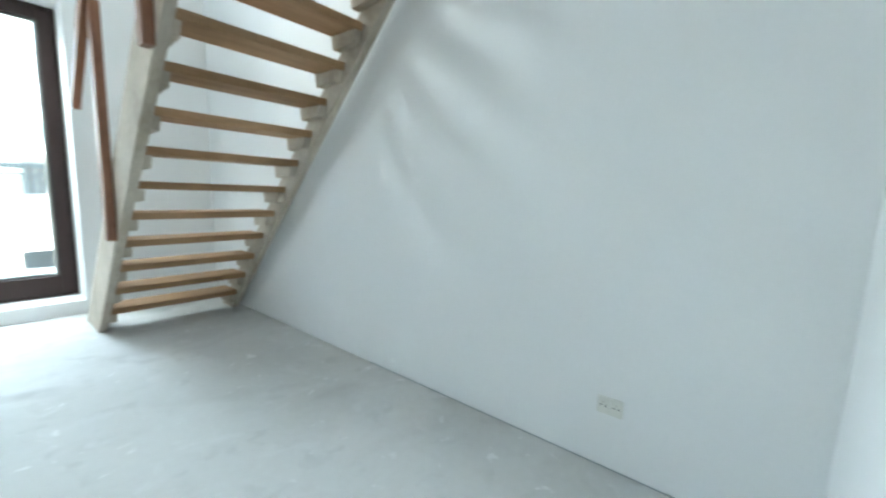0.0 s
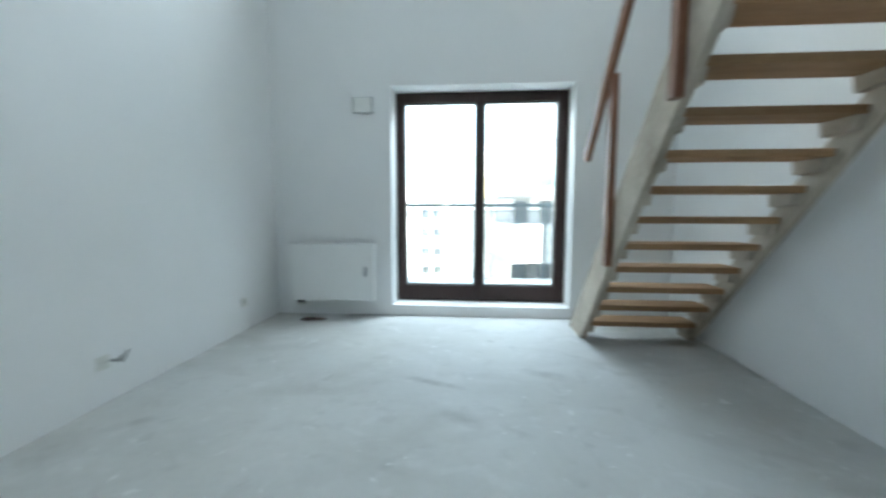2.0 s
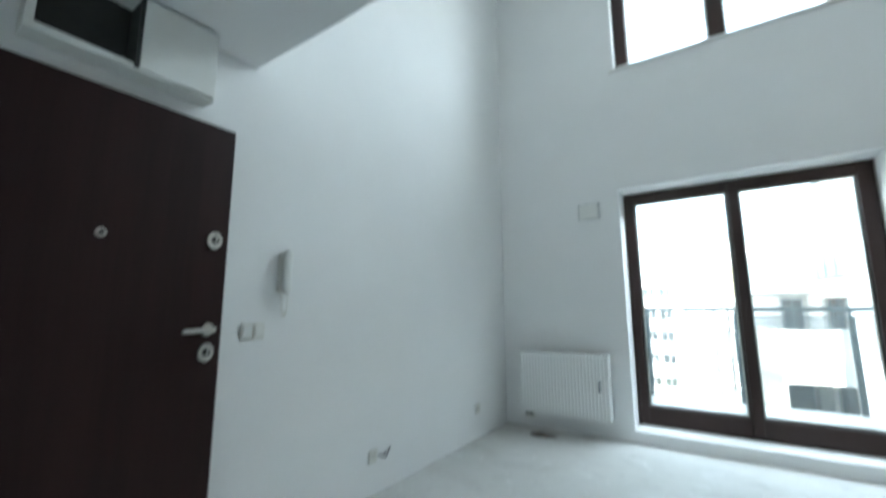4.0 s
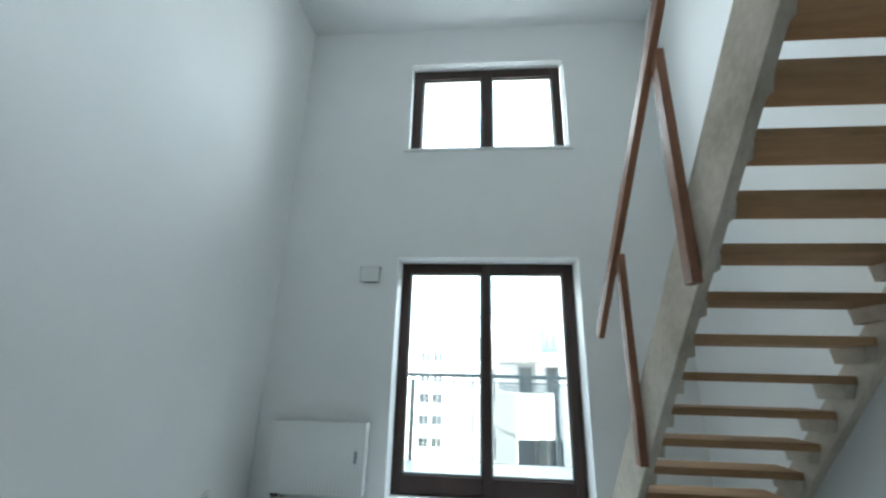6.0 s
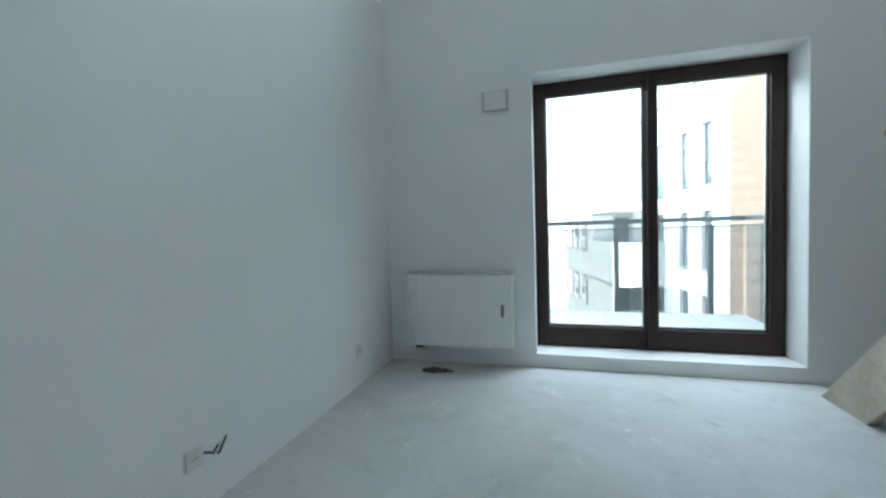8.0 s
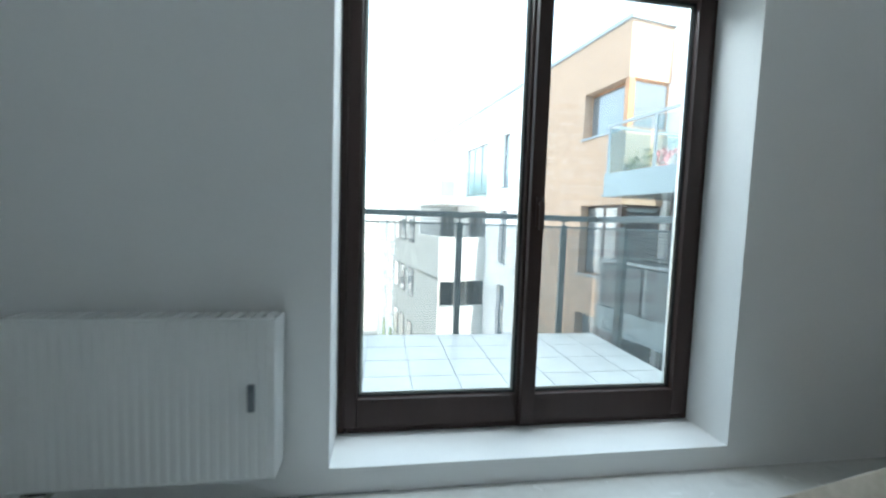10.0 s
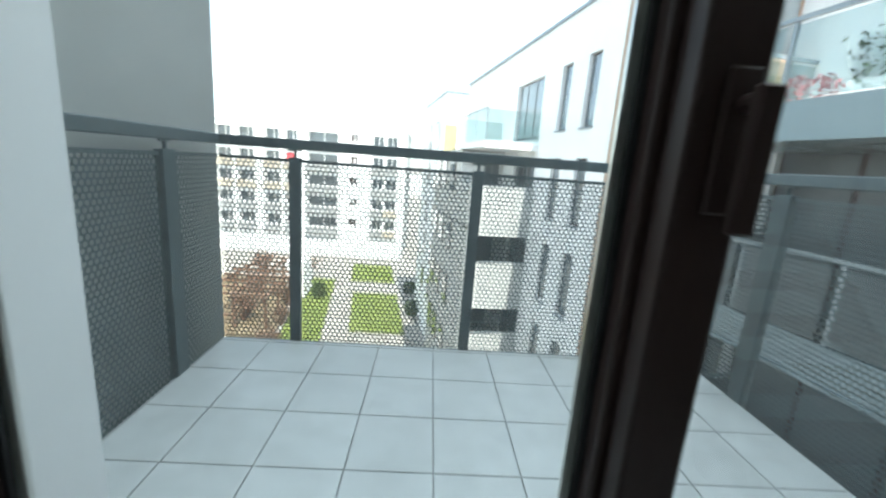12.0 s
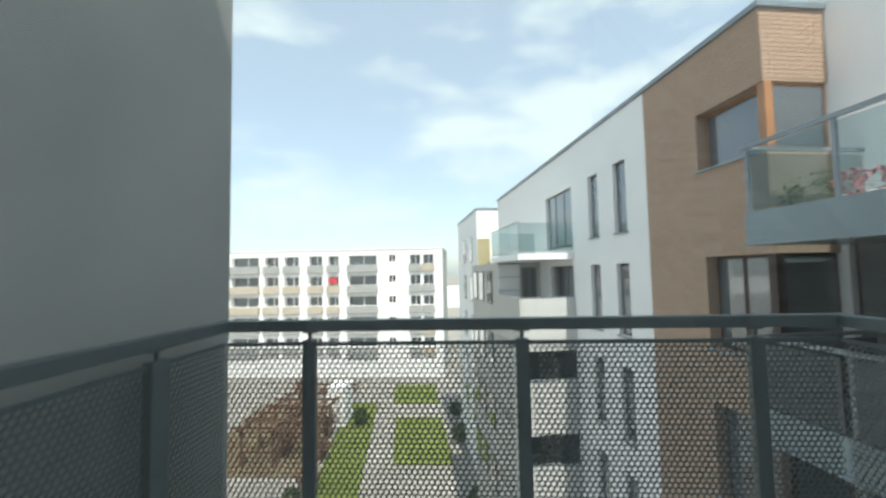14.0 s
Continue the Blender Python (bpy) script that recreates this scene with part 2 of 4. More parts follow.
def concrete_floor():
    """Dusty screed with trowel patches, stains and pale scuffs."""
    m = mat("dusty_screed", (0.61, 0.61, 0.59), (0.71, 0.71, 0.695), 0.82, scale=1.1, fine=28, bump=0.12, spec=0.3)
    t = m.node_tree
    b = t.nodes["Principled BSDF"]
    src = b.inputs["Base Color"].links[0].from_socket
    co = t.nodes.new("ShaderNodeTexCoord")
    for scale, lo, hi, colour, amount, sx in ((0.8, 0.45, 0.75, (0.54, 0.535, 0.50), 0.5, 1.0), (2.6, 0.52, 0.74, (0.44, 0.435, 0.415), 0.4, 0.6), (6.5, 0.58, 0.72, (0.44, 0.44, 0.425), 0.35, 0.9), (5.2, 0.60, 0.68, (0.74, 0.74, 0.73), 0.45, 0.8), (13.0, 0.66, 0.70, (0.82, 0.82, 0.81), 0.7, 1.0)):
        mp = t.nodes.new("ShaderNodeMapping")
        mp.inputs["Scale"].default_value = (sx, 1.0, 1.0)
        mp.inputs["Rotation"].default_value = (0, 0, 0.5)
        n = t.nodes.new("ShaderNodeTexNoise")
        n.inputs["Scale"].default_value, n.inputs["Detail"].default_value, n.inputs["Distortion"].default_value = scale, 7, 0.6
        r = t.nodes.new("ShaderNodeMapRange")
        r.inputs["From Min"].default_value, r.inputs["From Max"].default_value, r.inputs["To Max"].default_value = lo, hi, amount
        mx = t.nodes.new("ShaderNodeMix")
        mx.data_type = "RGBA"
        mx.inputs["B"].default_value = (*colour, 1)
        t.links.new(co.outputs["Object"], mp.inputs["Vector"])
        t.links.new(mp.outputs["Vector"], n.inputs["Vector"])
        t.links.new(n.outputs["Fac"], r.inputs["Value"])
        t.links.new(r.outputs["Result"], mx.inputs["Factor"])
        t.links.new(src, mx.inputs["A"])
        src = mx.outputs["Result"]
    # single scuffs and a dragged smear
    for cx, cy, length, width, turn, amount in ((1.79, -1.87, 0.34, 0.06, -20, 0.8), (2.55, -1.68, 0.24, 0.10, -22, 0.6), (2.02, -2.32, 0.20, 0.09, -30, 0.55), (2.21, -1.03, 0.07, 0.03, -40, 0.7), (0.29, -2.5, 0.20, 0.07, 40, 0.5)):
        mp = t.nodes.new("ShaderNodeMapping")
        mp.vector_type = "TEXTURE"
        mp.inputs["Location"].default_value = (cx, cy, 0)
        mp.inputs["Rotation"].default_value = (0, 0, radians(turn))
        mp.inputs["Scale"].default_value = (length, width, 1)
        gr = t.nodes.new("ShaderNodeTexGradient")
        gr.gradient_type = "SPHERICAL"
        n = t.nodes.new("ShaderNodeTexNoise")
        n.inputs["Scale"].default_value, n.inputs["Detail"].default_value = 14, 8
        mu = t.nodes.new("ShaderNodeMath")
        mu.operation = "MULTIPLY"
        r = t.nodes.new("ShaderNodeMapRange")
        r.inputs["From Min"].default_value, r.inputs["From Max"].default_value, r.inputs["To Max"].default_value = 0.08, 0.46, amount * 0.62
        mx = t.nodes.new("ShaderNodeMix")
        mx.data_type = "RGBA"
        mx.inputs["B"].default_value = (0.27, 0.27, 0.265, 1)
        t.links.new(co.outputs["Object"], mp.inputs["Vector"])
        t.links.new(mp.outputs["Vector"], gr.inputs["Vector"])
        t.links.new(co.outputs["Object"], n.inputs["Vector"])
        t.links.new(gr.outputs["Fac"], mu.inputs[0])
        t.links.new(n.outputs["Fac"], mu.inputs[1])
        t.links.new(mu.outputs[0], r.inputs["Value"])
        t.links.new(r.outputs["Result"], mx.inputs["Factor"])
        t.links.new(src, mx.inputs["A"])
        src = mx.outputs["Result"]
    t.links.new(src, b.inputs["Base Color"])
    return m


SCREED = concrete_floor()


# ---- mesh helpers ----
def add_box(bm, x0, x1, y0, y1, z0, z1, m=None):
    vs = [bm.verts.new(p) for p in ((x0, y0, z0), (x1, y0, z0), (x1, y1, z0), (x0, y1, z0), (x0, y0, z1), (x1, y0, z1), (x1, y1, z1), (x0, y1, z1))]
    if m is not None:
        for v in vs:
            v.co = m @ v.co
    for f in ((3, 2, 1, 0), (4, 5, 6, 7), (0, 1, 5, 4), (1, 2, 6, 5), (2, 3, 7, 6), (3, 0, 4, 7)):
        bm.faces.new([vs[i] for i in f])


def add_tube(bm, a, b, r0, r1=None, n=12):
    a, b = Vector(a), Vector(b)
    r1 = r0 if r1 is None else r1
    q = (b - a).to_track_quat("Z", "Y").to_matrix()
    rings = []
    for p, r in ((a, r0), (b, r1)):
        rings.append([bm.verts.new(p + q @ Vector((r * math.cos(2 * math.pi * i / n), r * math.sin(2 * math.pi * i / n), 0))) for i in range(n)])
    for i in range(n):
        bm.faces.new((rings[0][i], rings[0][(i + 1) % n], rings[1][(i + 1) % n], rings[1][i]))
    bm.faces.new(rings[0][::-1])
    bm.faces.new(rings[1])


def add_prism(bm, outline, axis, lo, hi):
    """A flat outline in the two other axes, drawn out along an axis ('x', 'y' or 'z')."""
    def at(p, v):
        return {"x": (v, p[0], p[1]), "y": (p[0], v, p[1]), "z": (p[0], p[1], v)}[axis]
    a = [bm.verts.new(at(p, lo)) for p in outline]
    b = [bm.verts.new(at(p, hi)) for p in outline]
    bm.faces.new(a[::-1])
    bm.faces.new(b)
    for i in range(len(a)):
        j = (i + 1) % len(a)
        bm.faces.new((a[i], a[j], b[j], b[i]))


def bevelled(bm, w, seg=2):
    bmesh.ops.recalc_face_normals(bm, faces=bm.faces)
    bmesh.ops.bevel(bm, geom=list(bm.edges), offset=w, segments=seg, affect="EDGES", profile=0.5)
    return bm


def part(name, bm, material, parent=None, label="", kind=""):
    bmesh.ops.recalc_face_normals(bm, faces=bm.faces)
    me = bpy.data.meshes.new(name)
    bm.to_mesh(me)
    bm.free()
    me.materials.append(material)
    ob = new(name, me)
    if parent is not None:
        ob.parent = parent
    return tagged(ob, label=label, kind=kind)


def box_part(name, dims, material, parent=None, label="", bevel=0.0, kind="", m=None):
    bm = bmesh.new()
    add_box(bm, *dims, m)
    if bevel:
        bevelled(bm, bevel)
    return part(name, bm, material, parent, label, kind)


def thing(name, label, category, group="", kind="", at=None):
    ob = new(name)
    ob.empty_display_size = 0.1
    if at is not None:
        ob.matrix_basis = at
    return tagged(ob, label, category, group, kind)


def structure(name, dims_list, material, label, category):
    bm = bmesh.new()
    for d in dims_list:
        add_box(bm, *d)
    ob = part(name, bm, material)
    return tagged(ob, label, category, kind="structure")


# ---- the room: shell ----
XL, XR, YW, YO = -0.06, 4.0, -0.25, 0.22      # left wall, right wall, window wall inside and outside
ZC, ZM, YM = 5.32, 2.485, -3.27               # high ceiling, underside and edge of the gallery
WX0, WX1, WZ0, WZ1 = 1.20, 3.03, 0.095, 2.345  # tall window
UX0, UX1, UZ0, UZ1 = 1.24, 3.035, 3.615, 4.795  # upper window
# Unseen rear wall, set close to bounce light onto wall_north.
BACK = -5.3
FZ = -0.014                                    # top of the screed

structure("floor", [(XL, XR, BACK, YW, -0.25, FZ)], SCREED, "dusty pale grey bare concrete screed floor", "floor")
structure("wall_north", [
    (XL, WX0, YW, YO, -0.25, ZC), (WX1, XR, YW, YO, -0.25, ZC),
    (WX0, WX1, YW, YO, -0.25, WZ0), (WX0, WX1, YW, YO, WZ1, UZ0), (WX0, WX1, YW, YO, UZ1, ZC),
    (WX0, UX0, YW, YO, UZ0, UZ1)], PLASTER, "white plastered wall with tall window and small upper window", "wall")
DY0, DY1, DZ = -4.33, -3.41, 2.03
structure("wall_west", [(XL - 0.25, XL, DY1, YO, -0.25, ZC), (XL - 0.25, XL, BACK, DY0, -0.25, ZC), (XL - 0.25, XL, DY0, DY1, DZ, ZC), (XL - 0.25, XL, DY0, DY1, -0.25, -0.002)],
          PLASTER, "white plastered wall beside the entrance door", "wall")
structure("wall_east", [(XR, XR + 0.25, BACK, YO, -0.25, ZC)], PLASTER, "white plastered wall behind the wooden stairs", "wall")
structure("wall_south", [(2.95, XR, -4.9, -4.67, FZ, ZM), (XL, XR, BACK - 0.2, BACK, -0.25, ZC)], PLASTER, "white plastered rear walls, the unseen one set close for bounce", "wall")
structure("ceiling", [(XL, XR, BACK, YO, ZC, ZC + 0.25)], CEILING, "white high flat ceiling", "ceiling")
structure("ceiling_gallery", [(XL, XR - 1.0, BACK, YM, ZM, ZM + 0.26), (XR - 1.0, XR, BACK, YM - 0.12, ZM, ZM + 0.26)], CEILING, "white underside of the gallery floor slab", "ceiling")

structure("floor_joint", [(XR - 0.005, XR - 0.0005, -4.6, -2.6, FZ + 0.0003, FZ + 0.0025), (0.75, 1.45, YW - 0.006, YW - 0.0005, FZ + 0.0003, FZ + 0.0025)], SHEETMETAL, "thin dark gap between screed and wall", "joint")


# ---- windows ----
def glazed_leaf(parent, x0, x1, z0, z1, gx0, gx1, gz0, gz1, y0, y1, name="sash"):
    """A casement leaf round its glass opening."""
    leaf = box_part(name, (x0, gx0, y0, y1, z0, z1), DARKWOOD, parent, bevel=0.006)
    box_part("stile", (gx1, x1, y0, y1, z0, z1), DARKWOOD, leaf, bevel=0.006)
    box_part("bottom_rail", (gx0, gx1, y0, y1, z0, gz0), DARKWOOD, leaf, bevel=0.004)
    box_part("top_rail", (gx0, gx1, y0, y1, gz1, z1), DARKWOOD, leaf, bevel=0.004)
    bm = bmesh.new()
    for d in ((gx0, gx0 + 0.008, gz0, gz1), (gx1 - 0.008, gx1, gz0, gz1), (gx0 + 0.008, gx1 - 0.008, gz0, gz0 + 0.008), (gx0 + 0.008, gx1 - 0.008, gz1 - 0.008, gz1)):
        add_box(bm, d[0], d[1], y0 + 0.03, y0 + 0.042, d[2], d[3])
    part("gasket", bm, BLACK_AND_VOID, leaf, "thin black glazing seal")
    bm = bmesh.new()
    b0, b1 = 0.008, 0.021
    for d in ((gx0 + b0, gx0 + b1, gz0 + b0, gz1 - b0), (gx1 - b1, gx1 - b0, gz0 + b0, gz1 - b0), (gx0 + b1, gx1 - b1, gz0 + b0, gz0 + b1), (gx0 + b1, gx1 - b1, gz1 - b1, gz1 - b0)):
        add_box(bm, d[0], d[1], y0 + 0.0395, y0 + 0.047, d[2], d[3])
    part("spacer_bar", bm, STEEL, leaf, "bright aluminium spacer at the edge of the glass")
    p = box_part("pane", (gx0 + 0.001, gx1 - 0.001, y0 + 0.034, y0 + 0.038, gz0 + 0.001, gz1 - 0.001), GLASS, leaf)
    p.visible_shadow = False
    return leaf


win = thing("window_1", "tall dark brown two-leaf balcony door window", "window", kind="structure")
F = 0.04
bm = bmesh.new()
for d in ((WX0, WX0 + F, WZ0, WZ1), (WX1 - F, WX1, WZ0, WZ1), (WX0 + F, WX1 - F, WZ0, WZ0 + F), (WX0 + F, WX1 - F, WZ1 - F, WZ1)):
    add_box(bm, d[0] + 0.0015, d[1] - 0.0015, 0.012, 0.085, d[2] + 0.0015, d[3] - 0.0015)
part("window_frame", bevelled(bm, 0.004), DARKWOOD, win)
glazed_leaf(win, WX0 + F - 0.008, 2.0925, WZ0 + F - 0.006, WZ1 - F + 0.008, 1.293, 2.066, 0.267, 2.237, -0.003, 0.045, "casement")
right_leaf = glazed_leaf(win, 2.0955, WX1 - F + 0.008, WZ0 + F - 0.006, WZ1 - F + 0.008, 2.150, 2.920, 0.267, 2.237, -0.003, 0.07, "casement")
bm = bmesh.new()
add_box(bm, 2.078, 2.148, -0.045, -0.003, WZ0 + F, WZ1 - F)
part("cover_strip", bevelled(bm, 0.005), DARKWOOD, right_leaf)
bm = bmesh.new()
add_box(bm, 2.103, 2.137, -0.054, -0.0455, 1.10, 1.24)
add_tube(bm, (2.121, -0.053, 1.205), (2.121, -0.075, 1.205), 0.010)
add_box(bm, 2.109, 2.133, -0.088, -0.074, 1.085, 1.219)
part("handle", bevelled(bm, 0.003, 1), DARKWOOD, right_leaf, "dark brown lever handle")

up = thing("window_2", "small dark brown two-leaf upper window", "window", kind="structure")
UR, UY, US = UX1 - 0.022, -0.125, -0.14  # right jamb; frame and sash front
bm = bmesh.new()
for d in ((UX0, UX0 + F, UZ0, UZ1), (UR - F, UR, UZ0, UZ1), (UX0 + F, UR - F, UZ0, UZ0 + F), (UX0 + F, UR - F, UZ1 - F, UZ1)):
    add_box(bm, d[0] + 0.0015, d[1] - 0.0015, UY, UY + 0.075, d[2] + 0.0015, d[3] - 0.0015)
part("window_frame", bevelled(bm, 0.004), DARKWOOD, up)
glazed_leaf(up, UX0 + F - 0.008, 2.127, UZ0 + F - 0.006, UZ1 - F + 0.008, 1.358, 2.068, 3.672, 4.662, US, US + 0.07)
right_sash = glazed_leaf(up, 2.130, UR - F + 0.008, UZ0 + F - 0.006, UZ1 - F + 0.008, 2.192, 2.908, 3.672, 4.662, US, US + 0.07)
bm = bmesh.new()
add_box(bm, 2.108, 2.150, US - 0.014, US - 0.0005, UZ0 + F, UZ1 - F)
part("cover_strip", bevelled(bm, 0.004), DARKWOOD, right_sash)
box_part("window_sill", (UX0 - 0.05, UX1 + 0.03, YW - 0.03, US - 0.002, UZ0 - 0.025, UZ0 + 0.002), PLASTIC, up, "white window sill board", bevel=0.004)


# ---- the wooden stairs ----
def stair_z(y):
    return 0.831 + 1.045 * (-1.286 - y)


stairs = thing("staircase", "raw pine open-tread site staircase with plank stringers", "stairs")
TOP_Y = -3.36
for x0, x1, rise in ((2.985, 3.035, 0.0), (3.895, 3.945, 0.19)):
    bm = bmesh.new()
    drop = 0.405
    add_prism(bm, [(-0.495 - (rise + FZ) / 1.045, FZ + 0.001), (TOP_Y, stair_z(TOP_Y) - rise), (TOP_Y, stair_z(TOP_Y) - drop), (-0.495 - (drop + FZ) / 1.045, FZ + 0.001)], "x", x0, x1)
    part("stringer", bevelled(bm, 0.004), PLANK, stairs, "pale weathered plank stringer")
for i in range(15):
    z, y = 0.130 + 0.178 * i, -0.985 - 0.1645 * i
    sag = (0.004, -0.003, 0.0, 0.005, -0.004)[i % 5]
    box_part("tread", (3.038, 3.892, y + sag, y + 0.225 + sag, z, z + 0.042), PINE, stairs, bevel=0.004)
    for x0, x1 in ((3.0375, 3.078), (3.842, 3.8925)):
        bm = bmesh.new()
        add_prism(bm, [(y + 0.01, z - 0.003), (y + 0.218, z - 0.003), (y + 0.205, z - 0.078), (y + 0.035 + 0.2 * abs(sag), z - 0.066)], "x", x0, x1)
        part("cleat", bm, PLANK, stairs)
bm = bmesh.new()
rail_dir = Vector((0, -1, 1.03)).normalized()
a, b = Vector((2.93, -1.10, 1.50)), Vector((2.93, -3.55, 1.50 + 2.45 * 1.03))
q = Matrix.Translation(a) @ rail_dir.to_track_quat("Y", "X").to_matrix().to_4x4()
add_box(bm, -0.04, 0.04, 0, (b - a).length, -0.022, 0.022, q)
part("handrail", bevelled(bm, 0.006), REDWOOD, stairs, "reddish stained timber handrail")
for y0 in (-1.585, -2.425, -3.27):
    bm = bmesh.new()
    z0, z1 = stair_z(y0) - 0.42, 1.50 + (-1.10 - y0) * 1.03 - 0.02
    add_box(bm, 2.936, 2.982, y0 - 0.037, y0 + 0.037, z0, z1)
    part("baluster", bevelled(bm, 0.005), REDWOOD, stairs, "reddish stained timber upright")


# ---- entrance door ----
door = thing("door_1", "very dark brown closed entrance door with steel fittings", "door", kind="structure")
box_part("door_leaf", (-0.052, 0.0, -4.35, -3.39, FZ + 0.006, 2.055), DOORSKIN, door, bevel=0.006)
bm = bmesh.new()
add_box(bm, -0.30, -0.056, DY0 + 0.001, DY1 - 0.001, -0.001, DZ - 0.001)
part("door_core", bm, DOORSKIN, door)


def rosette(z, y, r, label, key):
    bm = bmesh.new()
    ring = [(y + r * math.cos(2 * math.pi * i / 24) * 0.92, z + 1.12 * r * math.sin(2 * math.pi * i / 24)) for i in range(24)]
    add_prism(bm, ring, "x", 0.0, 0.012)
    ob = part("escutcheon", bevelled(bm, 0.002, 1), STEEL, door, label)
    bm = bmesh.new()
    if key:
        add_tube(bm, (0.012, y, z), (0.020, y, z), 0.017, 0.014, 16)
        part("lock_cylinder", bm, BLACK_AND_VOID, ob)
        bm = bmesh.new()
        add_box(bm, 0.020, 0.023, y - 0.003, y + 0.003, z - 0.011, z + 0.011)
        part("keyhole", bm, STEEL, ob)
    else:
        bm.free()
    return ob


rosette(1.50, -3.455, 0.036, "brushed steel upper lock plate", True)
rosette(0.995, -3.455, 0.036, "brushed steel lower lock plate", True)
knob = rosette(1.095, -3.455, 0.026, "brushed steel lever rosette", False)
bm = bmesh.new()
add_tube(bm, (0.012, -3.455, 1.095), (0.055, -3.455, 1.095), 0.011)
add_tube(bm, (0.055, -3.447, 1.095), (0.052, -3.575, 1.092), 0.012, 0.009)
part("lever", bm, STEEL, knob, "brushed steel lever handle")
bm = bmesh.new()
add_tube(bm, (0.0, -3.87, 1.475), (0.008, -3.87, 1.475), 0.02, 0.017, 20)
ph = part("peephole", bm, STEEL, door, "round steel door viewer")
bm = bmesh.new()
add_tube(bm, (0.008, -3.87, 1.475), (0.010, -3.87, 1.475), 0.009, 0.009, 16)
part("lens", bm, BLACK_AND_VOID, ph)

# meter box above the door
fuse = thing("fuse_box", "white fuse box above the door, half uncovered", "fuse box")
bm = bmesh.new()
add_box(bm, XL + 0.001, 0.05, -4.16, -3.53, 2.14, 2.17)
add_box(bm, XL + 0.001, 0.05, -4.16, -3.53, 2.445, 2.475)
add_box(bm, XL + 0.001, 0.05, -4.16, -4.135, 2.17, 2.445)
add_box(bm, XL + 0.001, 0.05, -3.555, -3.53, 2.17, 2.445)
part("body", bevelled(bm, 0.003, 1), PLASTIC, fuse)
# Near-black back paints in the shade inside the uncovered half.
box_part("back", (XL + 0.001, XL + 0.012, -4.135, -3.555, 2.17, 2.445), BLACK_AND_VOID, fuse)
box_part("cover", (0.051, 0.062, -3.83, -3.535, 2.15, 2.465), PLASTIC, fuse, "white hinged cover", bevel=0.003)
box_part("divider", (XL + 0.012, 0.062, -3.846, -3.832, 2.15, 2.465), BLACK_AND_VOID, fuse)


# ---- fittings on the walls ----
def wall_plate(name, y, z, n, label, category, switch, half=0.038):
    """Square white electrical plates side by side on the west wall."""
    t = thing(name, label, category)
    for k in range(n):
        yc = y + (k - (n - 1) / 2) * (2 * half + 0.002)
        bm = bmesh.new()
        add_box(bm, XL + 0.0005, XL + 0.009, yc - half, yc + half, z - min(0.04, half * 1.5), z + min(0.04, half * 1.5))
        pl = part("plate", bevelled(bm, 0.003), CREAM, t)
        bm = bmesh.new()
        if switch:
            add_box(bm, XL + 0.009, XL + 0.015, yc - half * 0.7, yc + half * 0.7, z - 0.028, z + 0.028)
            part("rocker", bevelled(bm, 0.003), PLASTIC, pl)
        else:
            add_tube(bm, (XL + 0.009, yc, z), (XL + 0.0105, yc, z), half * 0.68, half * 0.68, 20)
            well = part("socket_well", bm, CREAM, pl)
            # Flat dark discs paint the shade of the pin holes.
            for dy in (-0.0095, 0.0095):
                bm = bmesh.new()
                add_tube(bm, (XL + 0.0105, yc + dy, z), (XL + 0.012, yc + dy, z), 0.0035, 0.0035, 10)
                part("pin_hole", bm, BLACK_AND_VOID, pl)
            bm = bmesh.new()
            add_tube(bm, (XL + 0.0105, yc, z + 0.014), (XL + 0.018, yc, z + 0.014), 0.003, 0.003, 10)
            part("earth_pin", bm, STEEL, pl)
    return t


wall_plate("light_switch", -3.205, 1.075, 2, "ivory double light switch on white wall", "switch", True, 0.031)
wall_plate("power_socket", -3.19, 0.215, 1, "ivory power socket low on the wall", "socket", False)
wall_plate("power_socket", -2.31, 0.225, 1, "ivory power socket with loose cable ends", "socket", False)
wall_plate("antenna_socket", -0.894, 0.25, 1, "ivory single socket near the room corner", "socket", False)
east = wall_plate("power_socket", 0.0, 0.0, 2, "ivory double power socket on the stair wall", "socket", False, 0.024)
east.matrix_basis = Matrix.Translation((XR, -4.04, 0.25)) @ pose(0, 0, 0, 0, 0, 180) @ Matrix.Translation((-XL, 0, 0))
cable = thing("loose_cable", "short loose cable ends at the wall socket", "cable")
for dy, dz, mt in ((0.05, 0.012, BLACK_AND_VOID), (0.075, 0.02, PLASTIC), (0.095, 0.03, BLACK_AND_VOID)):
    bm = bmesh.new()
    pts = [Vector((XL + 0.004, -2.262, 0.225)), Vector((XL + 0.025, -2.262 + dy * 0.6, 0.225 - dz)), Vector((XL + 0.03, -2.262 + dy, 0.225 + dz))]
    for p, r in zip(pts, pts[1:]):
        add_tube(bm, p, r, 0.004, 0.004, 8)
    part("wire", bm, mt, cable)

phone = thing("intercom_handset", "ivory wall intercom phone with coiled cord", "intercom")
bm = bmesh.new()
add_box(bm, XL + 0.0005, XL + 0.034, -3.088, -3.012, 1.275, 1.485)
part("base", bevelled(bm, 0.014, 3), CREAM, phone)
bm = bmesh.new()
loops = []
for i in range(15):
    s = i / 14
    cap = max(0.0, 1 - abs(2 * s - 1) ** 10) ** 0.5 * 0.97 + 0.03
    hw = (0.025 + 0.008 * abs(2 * s - 1) ** 2 + 0.003 * s) * cap
    dp = (0.026 + 0.014 * abs(2 * s - 1) ** 4) * (0.6 + 0.4 * cap)
    loops.append([bm.verts.new((XL + 0.0355 + dp * (0.5 + 0.5 * math.cos(a)), -3.052 + hw * math.sin(a), 1.258 + 0.25 * s)) for a in [2 * math.pi * k / 16 for k in range(16)]])
